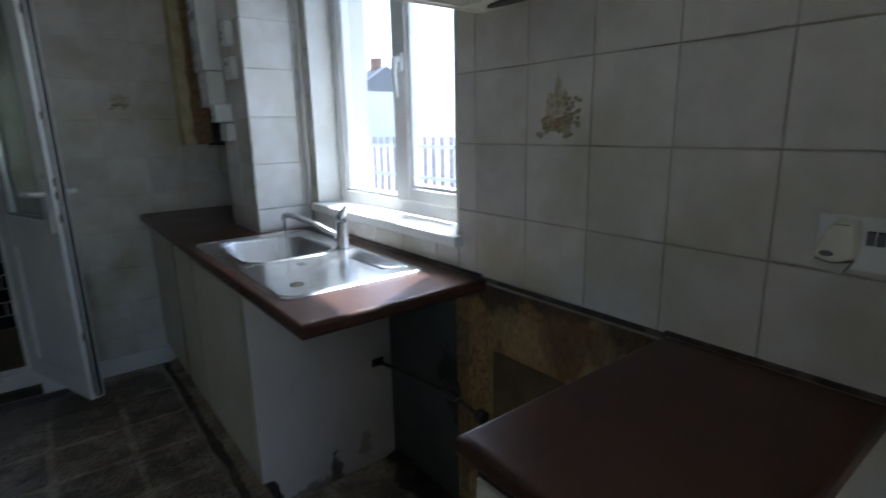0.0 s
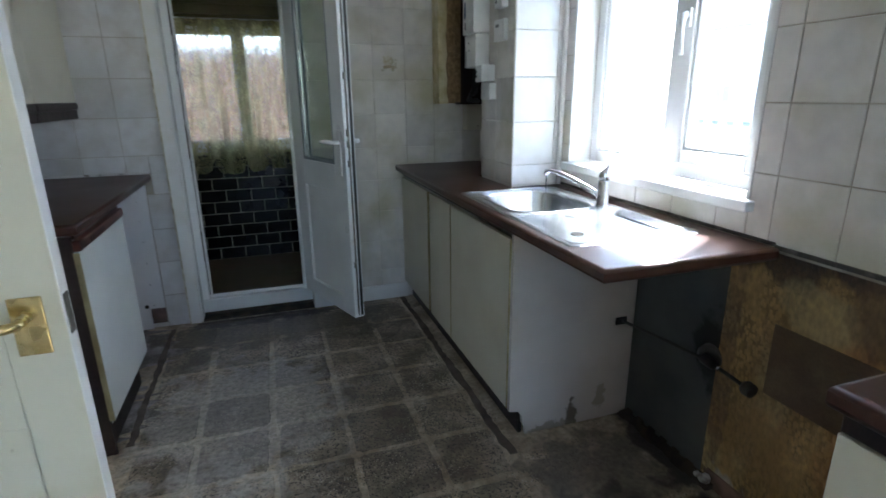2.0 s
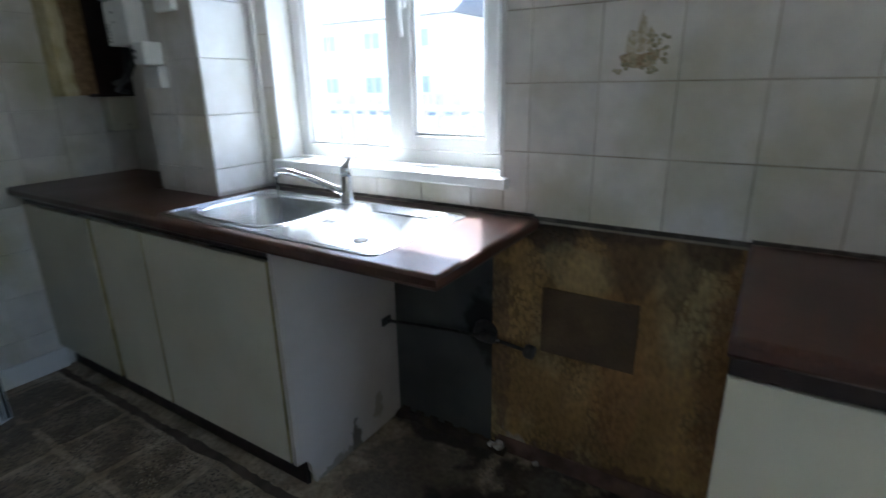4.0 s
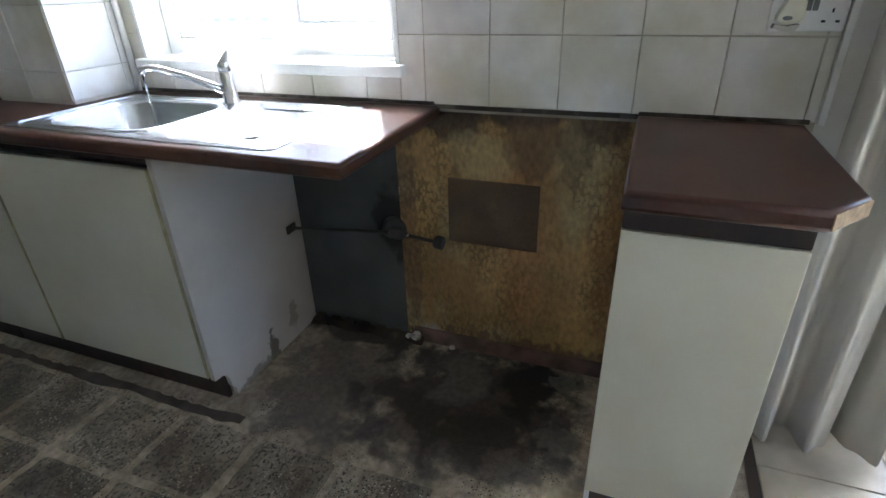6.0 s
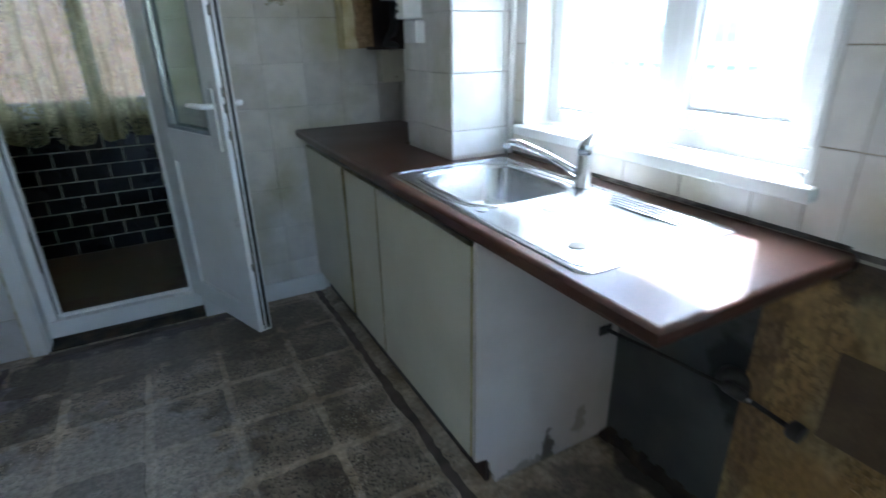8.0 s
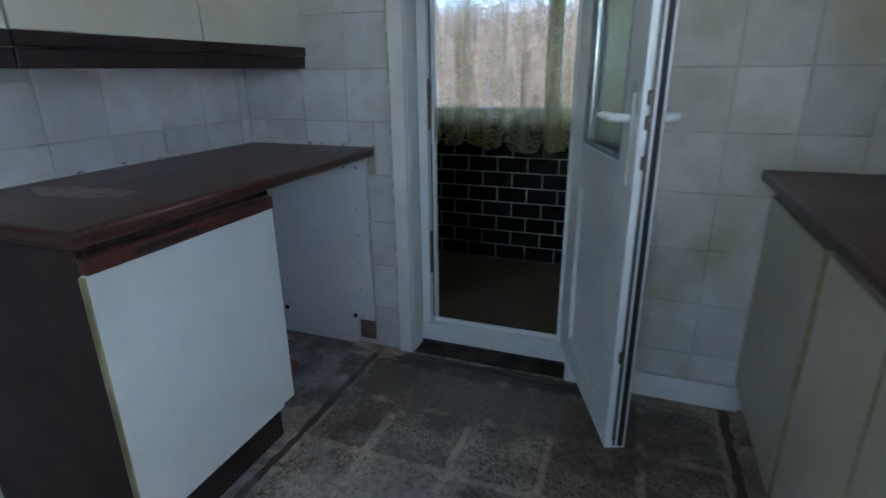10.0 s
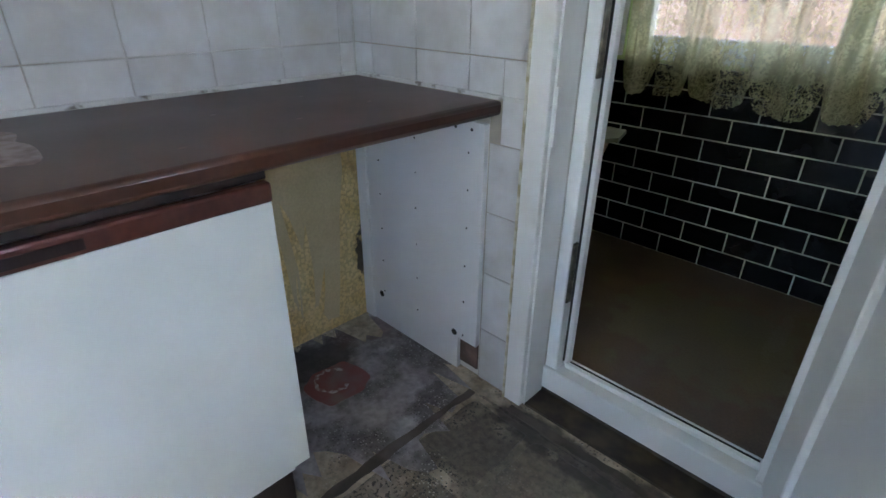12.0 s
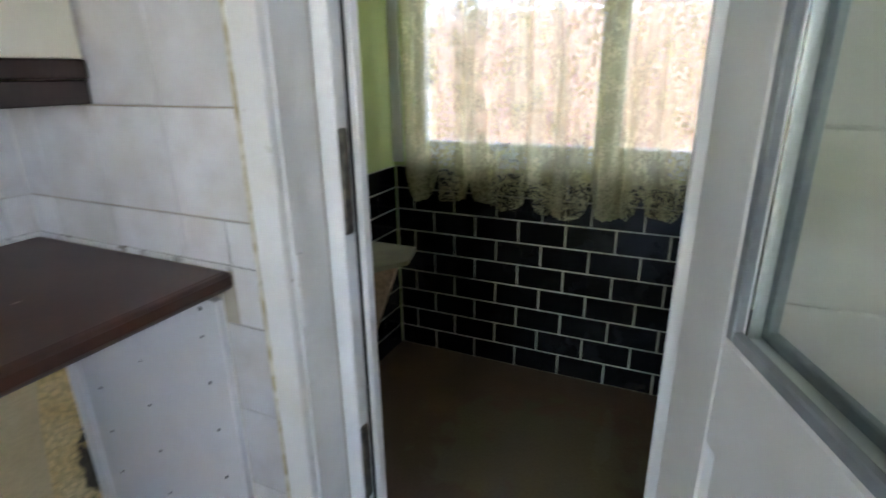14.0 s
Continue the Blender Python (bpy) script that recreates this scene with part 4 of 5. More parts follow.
# patio door and curtain
pd = thing("patio_door", (XR + 0.12, 1.0, 0), "white plastic glazed patio door behind the curtain", "door")
pd["kind"] = "structure"
bm = bmesh.new()
frame_profile(bm, 0.752, 1.583, 0.002, 2.098, XR + 0.1, XR + 0.17, 0.07)
part("door_frame", bm, M_UPVC, pd)
pane("pane", boxes((XR + 0.13, XR + 0.136, 0.822, 1.513, 0.072, 2.028)), pd)


def drape(name, label, x_c, y0, y1, z0, z1, folds, amp, material, along="y", hem=None, thick=True):
    """A hanging cloth with folds that deepen to the hem."""
    c = thing(name, (x_c, (y0 + y1) / 2, z0) if along == "y" else ((y0 + y1) / 2, x_c, z0), label, "curtain")
    bm = bmesh.new()
    nu, nv = folds * (16 if thick else 40), 26
    grid = []
    for j in range(nv + 1):
        f = j / nv
        row = []
        for i in range(nu + 1):
            g = i / nu
            low = z0 + (hem(g) if hem else 0.012 * math.sin(g * folds * 6.28))
            zz = z1 + (low - z1) * f
            a = amp * (0.45 + 0.55 * f)
            off = a * math.sin(2 * math.pi * folds * g + 0.5 * math.sin(5 * g + f)) + 0.3 * a * math.sin(2 * math.pi * folds * 2.3 * g + 1.3 + f)
            uu = y0 + (y1 - y0) * g + 0.12 * a * math.cos(2 * math.pi * folds * g)
            row.append(bm.verts.new((x_c + off, uu, zz) if along == "y" else (uu, x_c + off, zz)))
        grid.append(row)
    for j in range(nv):
        for i in range(nu):
            bm.faces.new((grid[j][i], grid[j][i + 1], grid[j + 1][i + 1], grid[j + 1][i])).smooth = True
    ob = part("cloth", bm, material, c)
    if thick:
        so = ob.modifiers.new("thickness", "SOLIDIFY")
        so.thickness = 0.004
    return c


curtain = drape("curtain", "long off-white lined curtain with damp marks, hanging at the patio door", 1.335, 1.605, 1.97, 0.022, 2.2, 3, 0.045, M_CURTAIN, hem=lambda g: 0.022 + 0.006 * math.sin(9 * g))
rail = thing("curtain_rail", (1.36, 1.1, 2.22), "white curtain rail over the patio door", "curtain rail")
part("rail", boxes((1.335, 1.36, 0.7, 1.98, 2.2, 2.22), (1.36, XR, 0.74, 0.76, 2.205, 2.215), (1.36, XR, 1.9, 1.92, 2.205, 2.215)), M_PLASTIC, rail)

# ---- back door, frame and architrave ----
structure("trim", boxes((DOOR_X0 - 0.062, DOOR_X0, YD - 0.022, YD, 0, DOOR_TOP + 0.05), (DOOR_X1, DOOR_X1 + 0.05, YD - 0.022, YD, 0, DOOR_TOP + 0.05), (DOOR_X0, DOOR_X1, YD - 0.022, YD, DOOR_TOP, DOOR_TOP + 0.05), bevel=0.004), M_ARCH, "chipped yellowed white gloss architrave")
bar = tagged(part("strike_bar", box(bmesh.new(), DOOR_X0 + 0.0062, DOOR_X0 + 0.012, 5.207, 5.224, 0.83, 0.975, 0.002, 1), M_ARCH), "painted over bar on the white gloss architrave", "door fitting")
structure("trim", boxes((DOOR_X0 - 0.0005, DOOR_X0 + 0.006, YD - 0.002, 5.30, 0, DOOR_TOP)), M_WHITEPAINT, "white painted door reveal")

bd = thing("door_frame", (0, 5.36, 0.0), "white plastic back door frame with steel hinge keeps", "door frame")
bd["kind"] = "structure"
FY0, FY1 = 5.305, 5.375
bm = bmesh.new()
box(bm, DOOR_X0 + 0.0065, DOOR_X0 + 0.046, FY0, FY1, 0.06, 1.974, 0.003, 1)
box(bm, 0.246, DOOR_X1 - 0.001, FY0, FY1, 0.06, 1.974, 0.003, 1)
box(bm, DOOR_X0 + 0.0065, DOOR_X1 - 0.001, FY0, FY1, 1.975, DOOR_TOP - 0.001, 0.003, 1)
box(bm, DOOR_X0 + 0.0065, DOOR_X1 - 0.001, FY0 - 0.012, FY1 + 0.015, 0.022, 0.105, 0.004, 1)
box(bm, -0.32, 0.245, FY0 + 0.03, FY0 + 0.045, 0.105, 0.122, 0.002, 1)
box(bm, DOOR_X0 + 0.046, DOOR_X0 + 0.062, FY0 + 0.045, FY1, 0.105, 1.974, 0.002, 1)
part("outer_frame", bm, M_UPVC, bd)
bm = bmesh.new()
box(bm, DOOR_X0 + 0.0455, DOOR_X0 + 0.049, FY0 + 0.036, FY0 + 0.0445, 0.12, 1.972)
box(bm, -0.31, 0.24, FY0 + 0.046, FY0 + 0.05, 0.1055, 0.1235)
box(bm, DOOR_X0 + 0.05, 0.245, FY0 + 0.036, FY0 + 0.0445, 1.966, 1.9745)
part("seal", bm, M_BLACK, bd, "black rubber seal")
for z0, z1 in ((0.35, 0.545), (0.985, 1.185), (1.66, 1.86)):
    part("keep", box(bmesh.new(), DOOR_X0 + 0.040, DOOR_X0 + 0.052, FY0 + 0.004, FY0 + 0.028, z0, z1, 0.004, 2), M_DARKMETAL, bd, "tarnished steel lock keep")
# Sill coloured black to paint the shaded gap below the frame.
structure("door_sill", boxes((DOOR_X0 + 0.006, DOOR_X1, FY0 - 0.004, FY1 + 0.01, -0.004, 0.021), (DOOR_X0 + 0.006, DOOR_X1, YD, FY0 - 0.004, -0.004, 0.004)), M_GRIME_AND_GAP, "rough screed sill, blackened for the shaded gap under the door frame")


def back_door():
    d = thing("back_door", (0.272, 5.30, 0.075), "open white plastic half-glazed back door with a lever handle", "door")
    d.matrix_basis = pose(0.262, 5.290, 0.11, 0, 0, math.degrees(math.atan2(-0.602, 0.226)))
    L, T, H = 0.645, 0.062, 1.89
    # local x runs from the hinges to the free edge
    bm = bmesh.new()
    W = 0.125
    for s in ((0, W, 0, T, 0, H), (L - W, L, 0, T, 0, H), (W, L - W, 0, T, 0, 0.1), (W, L - W, 0, T, H - 0.1, H), (W, L - W, 0, T, 0.71, 0.862)):
        box(bm, *s, 0.003, 1)
    part("leaf", bm, M_UPVC, d, local=True)
    bm = box(bmesh.new(), W + 0.001, L - W - 0.001, 0.014, T - 0.014, 0.101, 0.709, 0.003, 1)
    part("panel", bm, M_UPVC, d, "white plastic lower panel", local=True)
    ob = part("pane", boxes((W + 0.0005, L - W - 0.0005, 0.024, 0.034, 0.8625, H - 0.1005)), M_DOORGLASS, d, "greenish glass", local=True)
    ob.visible_shadow = False
    bm = bmesh.new()
    for side in (0.002, T - 0.014):
        for s in ((W, W + 0.016, 0.862, H - 0.1), (L - W - 0.016, L - W, 0.862, H - 0.1), (W + 0.016, L - W - 0.016, 0.862, 0.878), (W + 0.016, L - W - 0.016, H - 0.116, H - 0.1)):
            box(bm, s[0], s[1], side, side + 0.012, s[2], s[3], 0.002, 1)
    part("glazing_bead", bm, M_BEAD, d, "grey glazing bead", local=True)
    bm = boxes((L - 0.0005, L + 0.0025, T - 0.024, T - 0.008, 0.01, H - 0.01), (L - 0.0005, L + 0.002, T - 0.038, T - 0.032, 0.01, H - 0.01))
    part("seal", bm, M_BLACK, d, "black rubber seal", local=True)
    bm = boxes((L - 0.0005, L + 0.0035, 0.02, 0.026, 0.03, H - 0.03))
    for z in (0.3, 0.86, 0.96, 1.02, 1.3, 1.72, 1.8):
        box(bm, L, L + 0.009, 0.012, 0.028, z, z + 0.035, 0.002, 1)
    part("lock_strip", bm, M_DARKMETAL, d, "steel multi-point lock strip", local=True)
    for y, sg in ((0.0, -1), (T, 1)):
        pl = part("handle_plate", box(bmesh.new(), L - 0.064, L - 0.036, min(y, y + sg * 0.01), max(y, y + sg * 0.01), 0.81, 1.05, 0.004), M_UPVC, d, "white door handle plate", local=True)
        yy = y + sg * 0.01
        pts = [(L - 0.05, yy, 0.985), (L - 0.05, yy + sg * 0.035, 0.987), (L - 0.065, yy + sg * 0.045, 0.987), (L - 0.12, yy + sg * 0.046, 0.988), (L - 0.175, yy + sg * 0.04, 0.984)]
        lv = part("lever", tube(bmesh.new(), pts, [0.012, 0.011, 0.012, 0.010, 0.007], 12), M_UPVC, pl, local=True)


M_DOORGLASS = glass("greenish_glass", 0.06, (0.90, 0.98, 0.92))
M_BEAD = mat("grey_bead", (0.30, 0.33, 0.34), 0.3, second=(0.22, 0.25, 0.27), scale=8)
back_door()
structure("baseboard", box(bmesh.new(), DOOR_X1 + 0.05, 0.935, YD - 0.02, YD - 0.006, 0.0, 0.10, 0.003), M_ARCH, "white gloss skirting board")

# ---- left hand side ----
left_top = worktop("worktop", [(XL + 0.006, 3.935), (-0.53, 3.935), (-0.53, YD - 0.006), (XL + 0.006, YD - 0.006)], "mahogany laminate worktop with a scuffed pale mark", z=WT_LEFT)
part("scuff", prism(bmesh.new(), [(x, y) for x, y in blot(-0.88, 4.22, 0.15, 0.06, 9, rough=0.6)], "z", WT_LEFT - 0.001, WT_LEFT + 0.0005), M_SCUFF, left_top, "scuffed pale mark")
for k, (x, y) in enumerate(((-0.86, 4.60), (-0.70, 4.72), (-0.92, 4.86), (-0.75, 4.95), (-0.64, 4.45))):
    part("scratch", prism(bmesh.new(), blot(x, y, 0.002 + 0.001 * (k % 2), 0.008, k, n=8), "z", WT_LEFT - 0.001, WT_LEFT + 0.0004), M_SCUFF, left_top)
u = thing("base_cabinet", (-0.85, 4.27, 0), "white laminate base cupboard with mahogany rail and dark brown end", "cabinet", "base cupboards")
part("carcass", boxes((XL + 0.006, -0.565, 4.52, 4.536, 0.136, 0.868), (XL + 0.006, -0.565, 3.975, 4.52, 0.12, 0.136)), M_WHITEPANEL, u)
# Dark strip in place of the shaded gap between handle rail and worktop.
part("top_rail", boxes((-0.5645, -0.554, 3.9745, 4.552, 0.8622, 0.8815)), M_DARKWOOD, u, "dark strip painting the shaded gap under the worktop")
part("end_panel", boxes((XL + 0.006, -0.562, 3.958, 3.974, 0.0, 0.872)), M_DARKWOOD, u, "dark brown end panel")
d = part("door", box(bmesh.new(), -0.561, -0.543, 3.954, 4.552, 0.152, 0.82, 0.0015, 1), M_OFFWHITE, u)
part("edging", boxes((-0.5615, -0.5425, 3.95, 3.9535, 0.152, 0.818)), M_EDGE, d, "yellowed door edging strip")
part("handle_rail", box(bmesh.new(), -0.561, -0.535, 3.954, 4.552, 0.822, 0.860, 0.005), M_REDWOOD, u, "mahogany handle rail")
# Flat dark strip paints the shade inside the rail's finger recess.
part("grip", box(bmesh.new(), -0.5355, -0.5343, 4.07, 4.25, 0.830, 0.848, 0.0004, 1), M_DARKWOOD, u, "dark strip painting the shade of the finger grip recess")
part("plinth", boxes((-0.60, -0.585, 3.975, 4.52, 0, 0.118)), M_DARKWOOD, u)

structure("bare_wall", boxes((XL - 0.001, XL + 0.005, 4.537, YD - 0.03, 0, 0.887)), M_OCHRE, "ochre textured paint with olive skim, torn at the edges")
structure("skim_patch", prism(bmesh.new(), [(4.70, 0.2), (4.84, 0.16), (4.87, 0.2), (4.9, 0.1), (4.96, 0.13), (5.0, 0.05), (5.05, 0.04), (5.07, 0.2), (5.09, 0.45), (5.118, 0.62), (5.108, 0.886), (4.70, 0.886)], "x", XL + 0.005, XL + 0.0062), M_OLIVE, "smooth olive skim over the old paint")
for k, poly in enumerate(([(4.868, 0.56), (4.895, 0.50), (4.928, 0.37), (4.938, 0.40), (4.950, 0.46), (4.962, 0.30), (4.955, 0.15), (4.94, 0.1), (4.90, 0.09), (4.905, 0.30)], [(5.008, 0.28), (5.0, 0.18), (4.985, 0.09), (4.955, 0.1), (4.98, 0.17)],
                          [(4.83, 0.46), (4.85, 0.42), (4.872, 0.2), (4.86, 0.12), (4.8, 0.12), (4.8, 0.42)], [(4.885, 0.2), (4.892, 0.28), (4.897, 0.18), (4.89, 0.12)])):
    structure("torn_streak", prism(bmesh.new(), poly, "x", XL + 0.0062, XL + 0.0068 + 0.0002 * k), M_OCHRE, "torn streak of ochre paint")

panel = thing("side_panel", (-0.85, 5.195, 0), "white laminate cabinet side with shelf holes fixed to the wall", "panel")
part("board", prism(bmesh.new(), [(-1.085, 0.002), (-0.645, 0.002), (-0.645, 0.13), (-0.565, 0.13), (-0.565, 0.856), (-1.085, 0.856)], "y", YD - 0.024, YD - 0.006), M_WHITEPANEL, panel)
part("notch_block", boxes((-0.644, -0.566, YD - 0.010, YD - 0.0061, 0.03, 0.128)), M_PINKBAND, panel, "bare brown wall in the cut corner")
part("batten", boxes((XL + 0.006, -1.088, YD - 0.030, YD - 0.006, 0.002, 0.856)), M_WHITEPANEL, panel, "white painted batten")
bm = bmesh.new()
for x in (-1.02, -0.84, -0.62):
    for z in (0.15, 0.28, 0.41, 0.54, 0.66, 0.77):
        tube(bm, [(x + RNG.uniform(-0.004, 0.004), YD - 0.0245, z), (x, YD - 0.0255, z)], 0.003, 8)
for x in (-0.70, -0.67, -0.61):
    tube(bm, [(x, YD - 0.0245, 0.835), (x, YD - 0.0255, 0.835)], 0.005, 8)
for x, z in ((-1.04, 0.13), (-0.66, 0.145)):
    tube(bm, [(x, YD - 0.0245, z), (x, YD - 0.0255, z)], 0.012, 12)
part("shelf_hole", bm, M_HOLE, panel, "shelf pin holes", kind="stuff")


def wall_cabinet(y0, y1):
    c = thing("wall_cabinet", (-0.98, (y0 + y1) / 2, 1.22), "cream laminate wall cupboard with a dark brown pelmet", "cabinet", "wall cupboards")
    x1 = -0.832
    part("carcass", boxes((XL + 0.006, x1, y0, y1, 1.258, 1.273), (XL + 0.006, x1, y0, y0 + 0.015, 1.273, 1.95), (XL + 0.006, x1, y1 - 0.015, y1, 1.273, 1.95), (XL + 0.006, x1, y0, y1, 1.95, 1.965)), M_DOORPANEL, c)
    part("door", box(bmesh.new(), x1 + 0.001, x1 + 0.019, y0 + 0.002, y1 - 0.002, 1.311, 1.965, 0.0015, 1), M_DOORPANEL, c)
    part("handle_rail", box(bmesh.new(), x1 + 0.001, x1 + 0.026, y0, y1, 1.275, 1.310, 0.005), M_DARKWOOD, c)
    part("pelmet", box(bmesh.new(), x1 - 0.012, x1 + 0.018, y0, y1, 1.229, 1.2735, 0.003), M_DARKWOOD, c)


wall_cabinet(4.66, YD - 0.018)
wall_cabinet(4.10, 4.657)
wall_cabinet(3.54, 4.097)


# ---- recess: boxing, boiler, controls ----
bx = thing("pipe_boxing", (1.18, 5.15, 1.277), "cream painted pipe boxing with a split brown board edge", "boxing")
part("casing", box(bmesh.new(), 1.137, 1.1675, 5.085, YD - 0.0005, 1.277, CEIL, 0.002, 1), M_SPLIT, bx)
rim = [(1.168, 1.277), (1.192, 1.277), (1.196, 1.30), (1.184, 1.34), (1.190, 1.42), (1.180, 1.5), (1.191, 1.56), (1.182, 1.66), (1.190, 1.8), (1.182, 2.0), (1.190, 2.2), (1.188, CEIL), (1.168, CEIL)]
part("split_board", prism(bmesh.new(), rim, "y", 5.083, 5.105), M_SPLIT, bx, "split cream board edge")
part("side_board", boxes((1.169, 1.285, 5.1055, 5.126, 1.285, CEIL), (1.197, 1.243, 5.094, 5.105, 1.279, CEIL)), M_WOOD, bx, "bare brown board")
bb = thing("backing_board", (1.35, 5.18, 1.27), "dark brown backing board behind the boiler pipes", "board")
part("board", boxes((1.286, 1.4595, 5.12, YD - 0.0005, 1.27, CEIL)), M_DARKWOOD, bb)


M_PINKPRINT = mat("pink_print", (0.50, 0.22, 0.20), 0.5, second=(0.55, 0.38, 0.36), scale=60)


def consumer_unit():
    b = thing("consumer_unit", (1.16, 4.57, 1.46), "white electric consumer unit with displays and worn stickers beside the pillar", "consumer unit")
    x0, y0, y1 = 1.122, 4.455, 4.605
    part("casing", box(bmesh.new(), x0, 1.1965, y0, y1, 1.46, 1.615, 0.005), M_PLASTIC, b, "white lower cover")
    part("casing", box(bmesh.new(), x0 - 0.012, 1.1965, y0, y1, 1.618, 1.95, 0.005), M_PLASTIC, b, "white upper cover")
    part("display", boxes((x0 - 0.0135, x0 - 0.0115, y0 + 0.105, y0 + 0.122, 1.69, 1.765)), M_BLUEDISP, b, "blue display")
    part("display", boxes((x0 - 0.0135, x0 - 0.0115, y0 + 0.10, y0 + 0.118, 1.640, 1.672)), M_GREY, b, "grey display")
    part("label", boxes((x0 - 0.0135, x0 - 0.0115, y0 + 0.10, y0 + 0.145, 1.832, 1.868)), M_PINKPRINT, b, "pink printed label")
    part("button", tube(bmesh.new(), [(x0 - 0.012, y0 + 0.06, 1.672), (x0 - 0.016, y0 + 0.06, 1.672)], 0.012, 14), M_PLASTIC, b)
    part("button", tube(bmesh.new(), [(x0 - 0.012, y0 + 0.03, 1.68), (x0 - 0.016, y0 + 0.03, 1.68)], 0.01, 14), M_PLASTIC, b)
    bm = boxes((x0 - 0.001, x0 + 0.001, y0 + 0.085, y0 + 0.095, 1.572, 1.580), (x0 - 0.001, x0 + 0.001, y0 + 0.083, y0 + 0.095, 1.540, 1.545))
    for k in range(6):
        prism(bm, [(y + 0.0, z) for y, z in blot(y0 + 0.128 + 0.003 * math.sin(k * 2), 1.475 + 0.012 * k, 0.006, 0.005, k, n=10)], "x", x0 - 0.0012, x0 + 0.001)
    for k in range(4):
        box(bm, x0 - 0.0135, x0 - 0.0115, y0 + 0.045, y0 + 0.088, 1.838 + 0.009 * k, 1.843 + 0.009 * k)
    for k in range(3):
        box(bm, x0 - 0.0135, x0 - 0.0115, y0 + 0.10, y0 + 0.14, 1.885 + 0.012 * k, 1.891 + 0.012 * k)
    part("sticker", bm, M_BLACK, b, "worn black print", kind="stuff")
    bm = tube(bmesh.new(), [(1.17, 4.58, 1.455), (1.18, 4.62, 1.36), (1.22, 4.8, 1.30), (1.36, 5.0, 1.29), (1.40, 5.14, 1.30)], 0.012, 10)
    tube(bm, [(1.17, 4.52, 1.455), (1.18, 4.57, 1.40), (1.24, 4.75, 1.34), (1.38, 5.14, 1.33)], 0.012, 10)
    part("cable", bm, M_BLACK, b, "black supply cables")


consumer_unit()
structure("recess_ledge", box(bmesh.new(), 1.335, XR - 0.001, 5.13, YD - 0.006, 1.11, 1.268, 0.004), M_CREAMPAINT, "cream painted ledge in the recess")


def control(name, label, y0, y1, z0, z1, depth, detail):
    c = thing(name, (PX0, (y0 + y1) / 2, z0), label, "switch box")
    x1 = PX0 - 0.0055
    part("case", box(bmesh.new(), x1 - depth, x1, y0, y1, z0, z1, 0.006), M_PLASTIC, c)
    xf = x1 - depth
    if detail == "lcd":
        part("display", boxes((xf - 0.001, xf + 0.002, (y0 + y1) / 2 - 0.005, y1 - 0.02, z0 + 0.06, z1 - 0.02)), M_GREY, c)
    if detail == "switch":
        part("rocker", boxes((xf - 0.003, xf + 0.002, y0 + 0.05, y0 + 0.062, z0 + 0.02, z0 + 0.032), (xf - 0.003, xf + 0.002, y0 + 0.05, y0 + 0.062, z0 + 0.042, z0 + 0.054)), M_GREY, c)


control("thermostat", "white programmable room thermostat on the tiled pillar", 4.24, 4.35, 1.565, 1.658, 0.026, "lcd")
control("junction_box", "white rounded junction box with two small slots on the pillar", 4.38, 4.455, 1.388, 1.468, 0.075, "switch")
control("fused_spur", "white fused spur box on the tiled pillar", 4.365, 4.475, 1.305, 1.384, 0.037, "")
control("upper_switch", "white switch box on the tiled pillar", 4.245, 4.325, 1.705, 1.80, 0.035, "switch")

# ---- cream inner door standing open at the hall ----
def inner_door():
    d = thing("inner_door", (-1.045, 3.02, 0.008), "open cream gloss panelled inner door with a brass lever", "door")
    x0, x1, y0, y1 = -1.045, -0.28, 3.0, 3.04
    bm = bmesh.new()
    rails = ((x0, x0 + 0.1, 0.008, 2.0), (x1 - 0.1, x1, 0.008, 2.0), (x0 + 0.1, x1 - 0.1, 0.008, 0.2), (x0 + 0.1, x1 - 0.1, 0.72, 0.92), (x0 + 0.1, x1 - 0.1, 1.9, 2.0), (x0 + 0.33, x0 + 0.43, 0.2, 0.72), (x0 + 0.33, x0 + 0.43, 0.92, 1.9))
    for a, b, c, e in rails:
        box(bm, a, b, y0, y1, c, e, 0.002, 1)
    part("frame", bm, M_CREAMPAINT, d)
    for a, b in ((x0 + 0.1, x0 + 0.33), (x0 + 0.43, x1 - 0.1)):
        for c, e in ((0.2, 0.72), (0.92, 1.9)):
            part("panel", box(bmesh.new(), a, b, y0 + 0.01, y1 - 0.01, c, e, 0.004, 1), M_CREAMPAINT, d)
    part("edge", boxes((x1 - 0.0005, x1 + 0.001, y0, y1, 0.01, 1.99)), M_WHITEPAINT, d, "white painted door edge")
    p = part("handle_plate", box(bmesh.new(), x1 - 0.082, x1 - 0.028, y0 - 0.006, y0, 0.872, 0.985, 0.002), M_BRASS, d, "scrolled brass handle plate")
    part("lever", tube(bmesh.new(), [(x1 - 0.06, y0 - 0.006, 0.945), (x1 - 0.06, y0 - 0.04, 0.945), (x1 - 0.075, y0 - 0.05, 0.945), (x1 - 0.12, y0 - 0.05, 0.948), (x1 - 0.165, y0 - 0.045, 0.938)], [0.01, 0.009, 0.01, 0.008, 0.006], 12), M_BRASS, p)
    part("latch", boxes((x1 + 0.001, x1 + 0.003, y0 + 0.009, y0 + 0.031, 0.90, 0.98)), M_DARKMETAL, d, "worn brass latch plate")


inner_door()


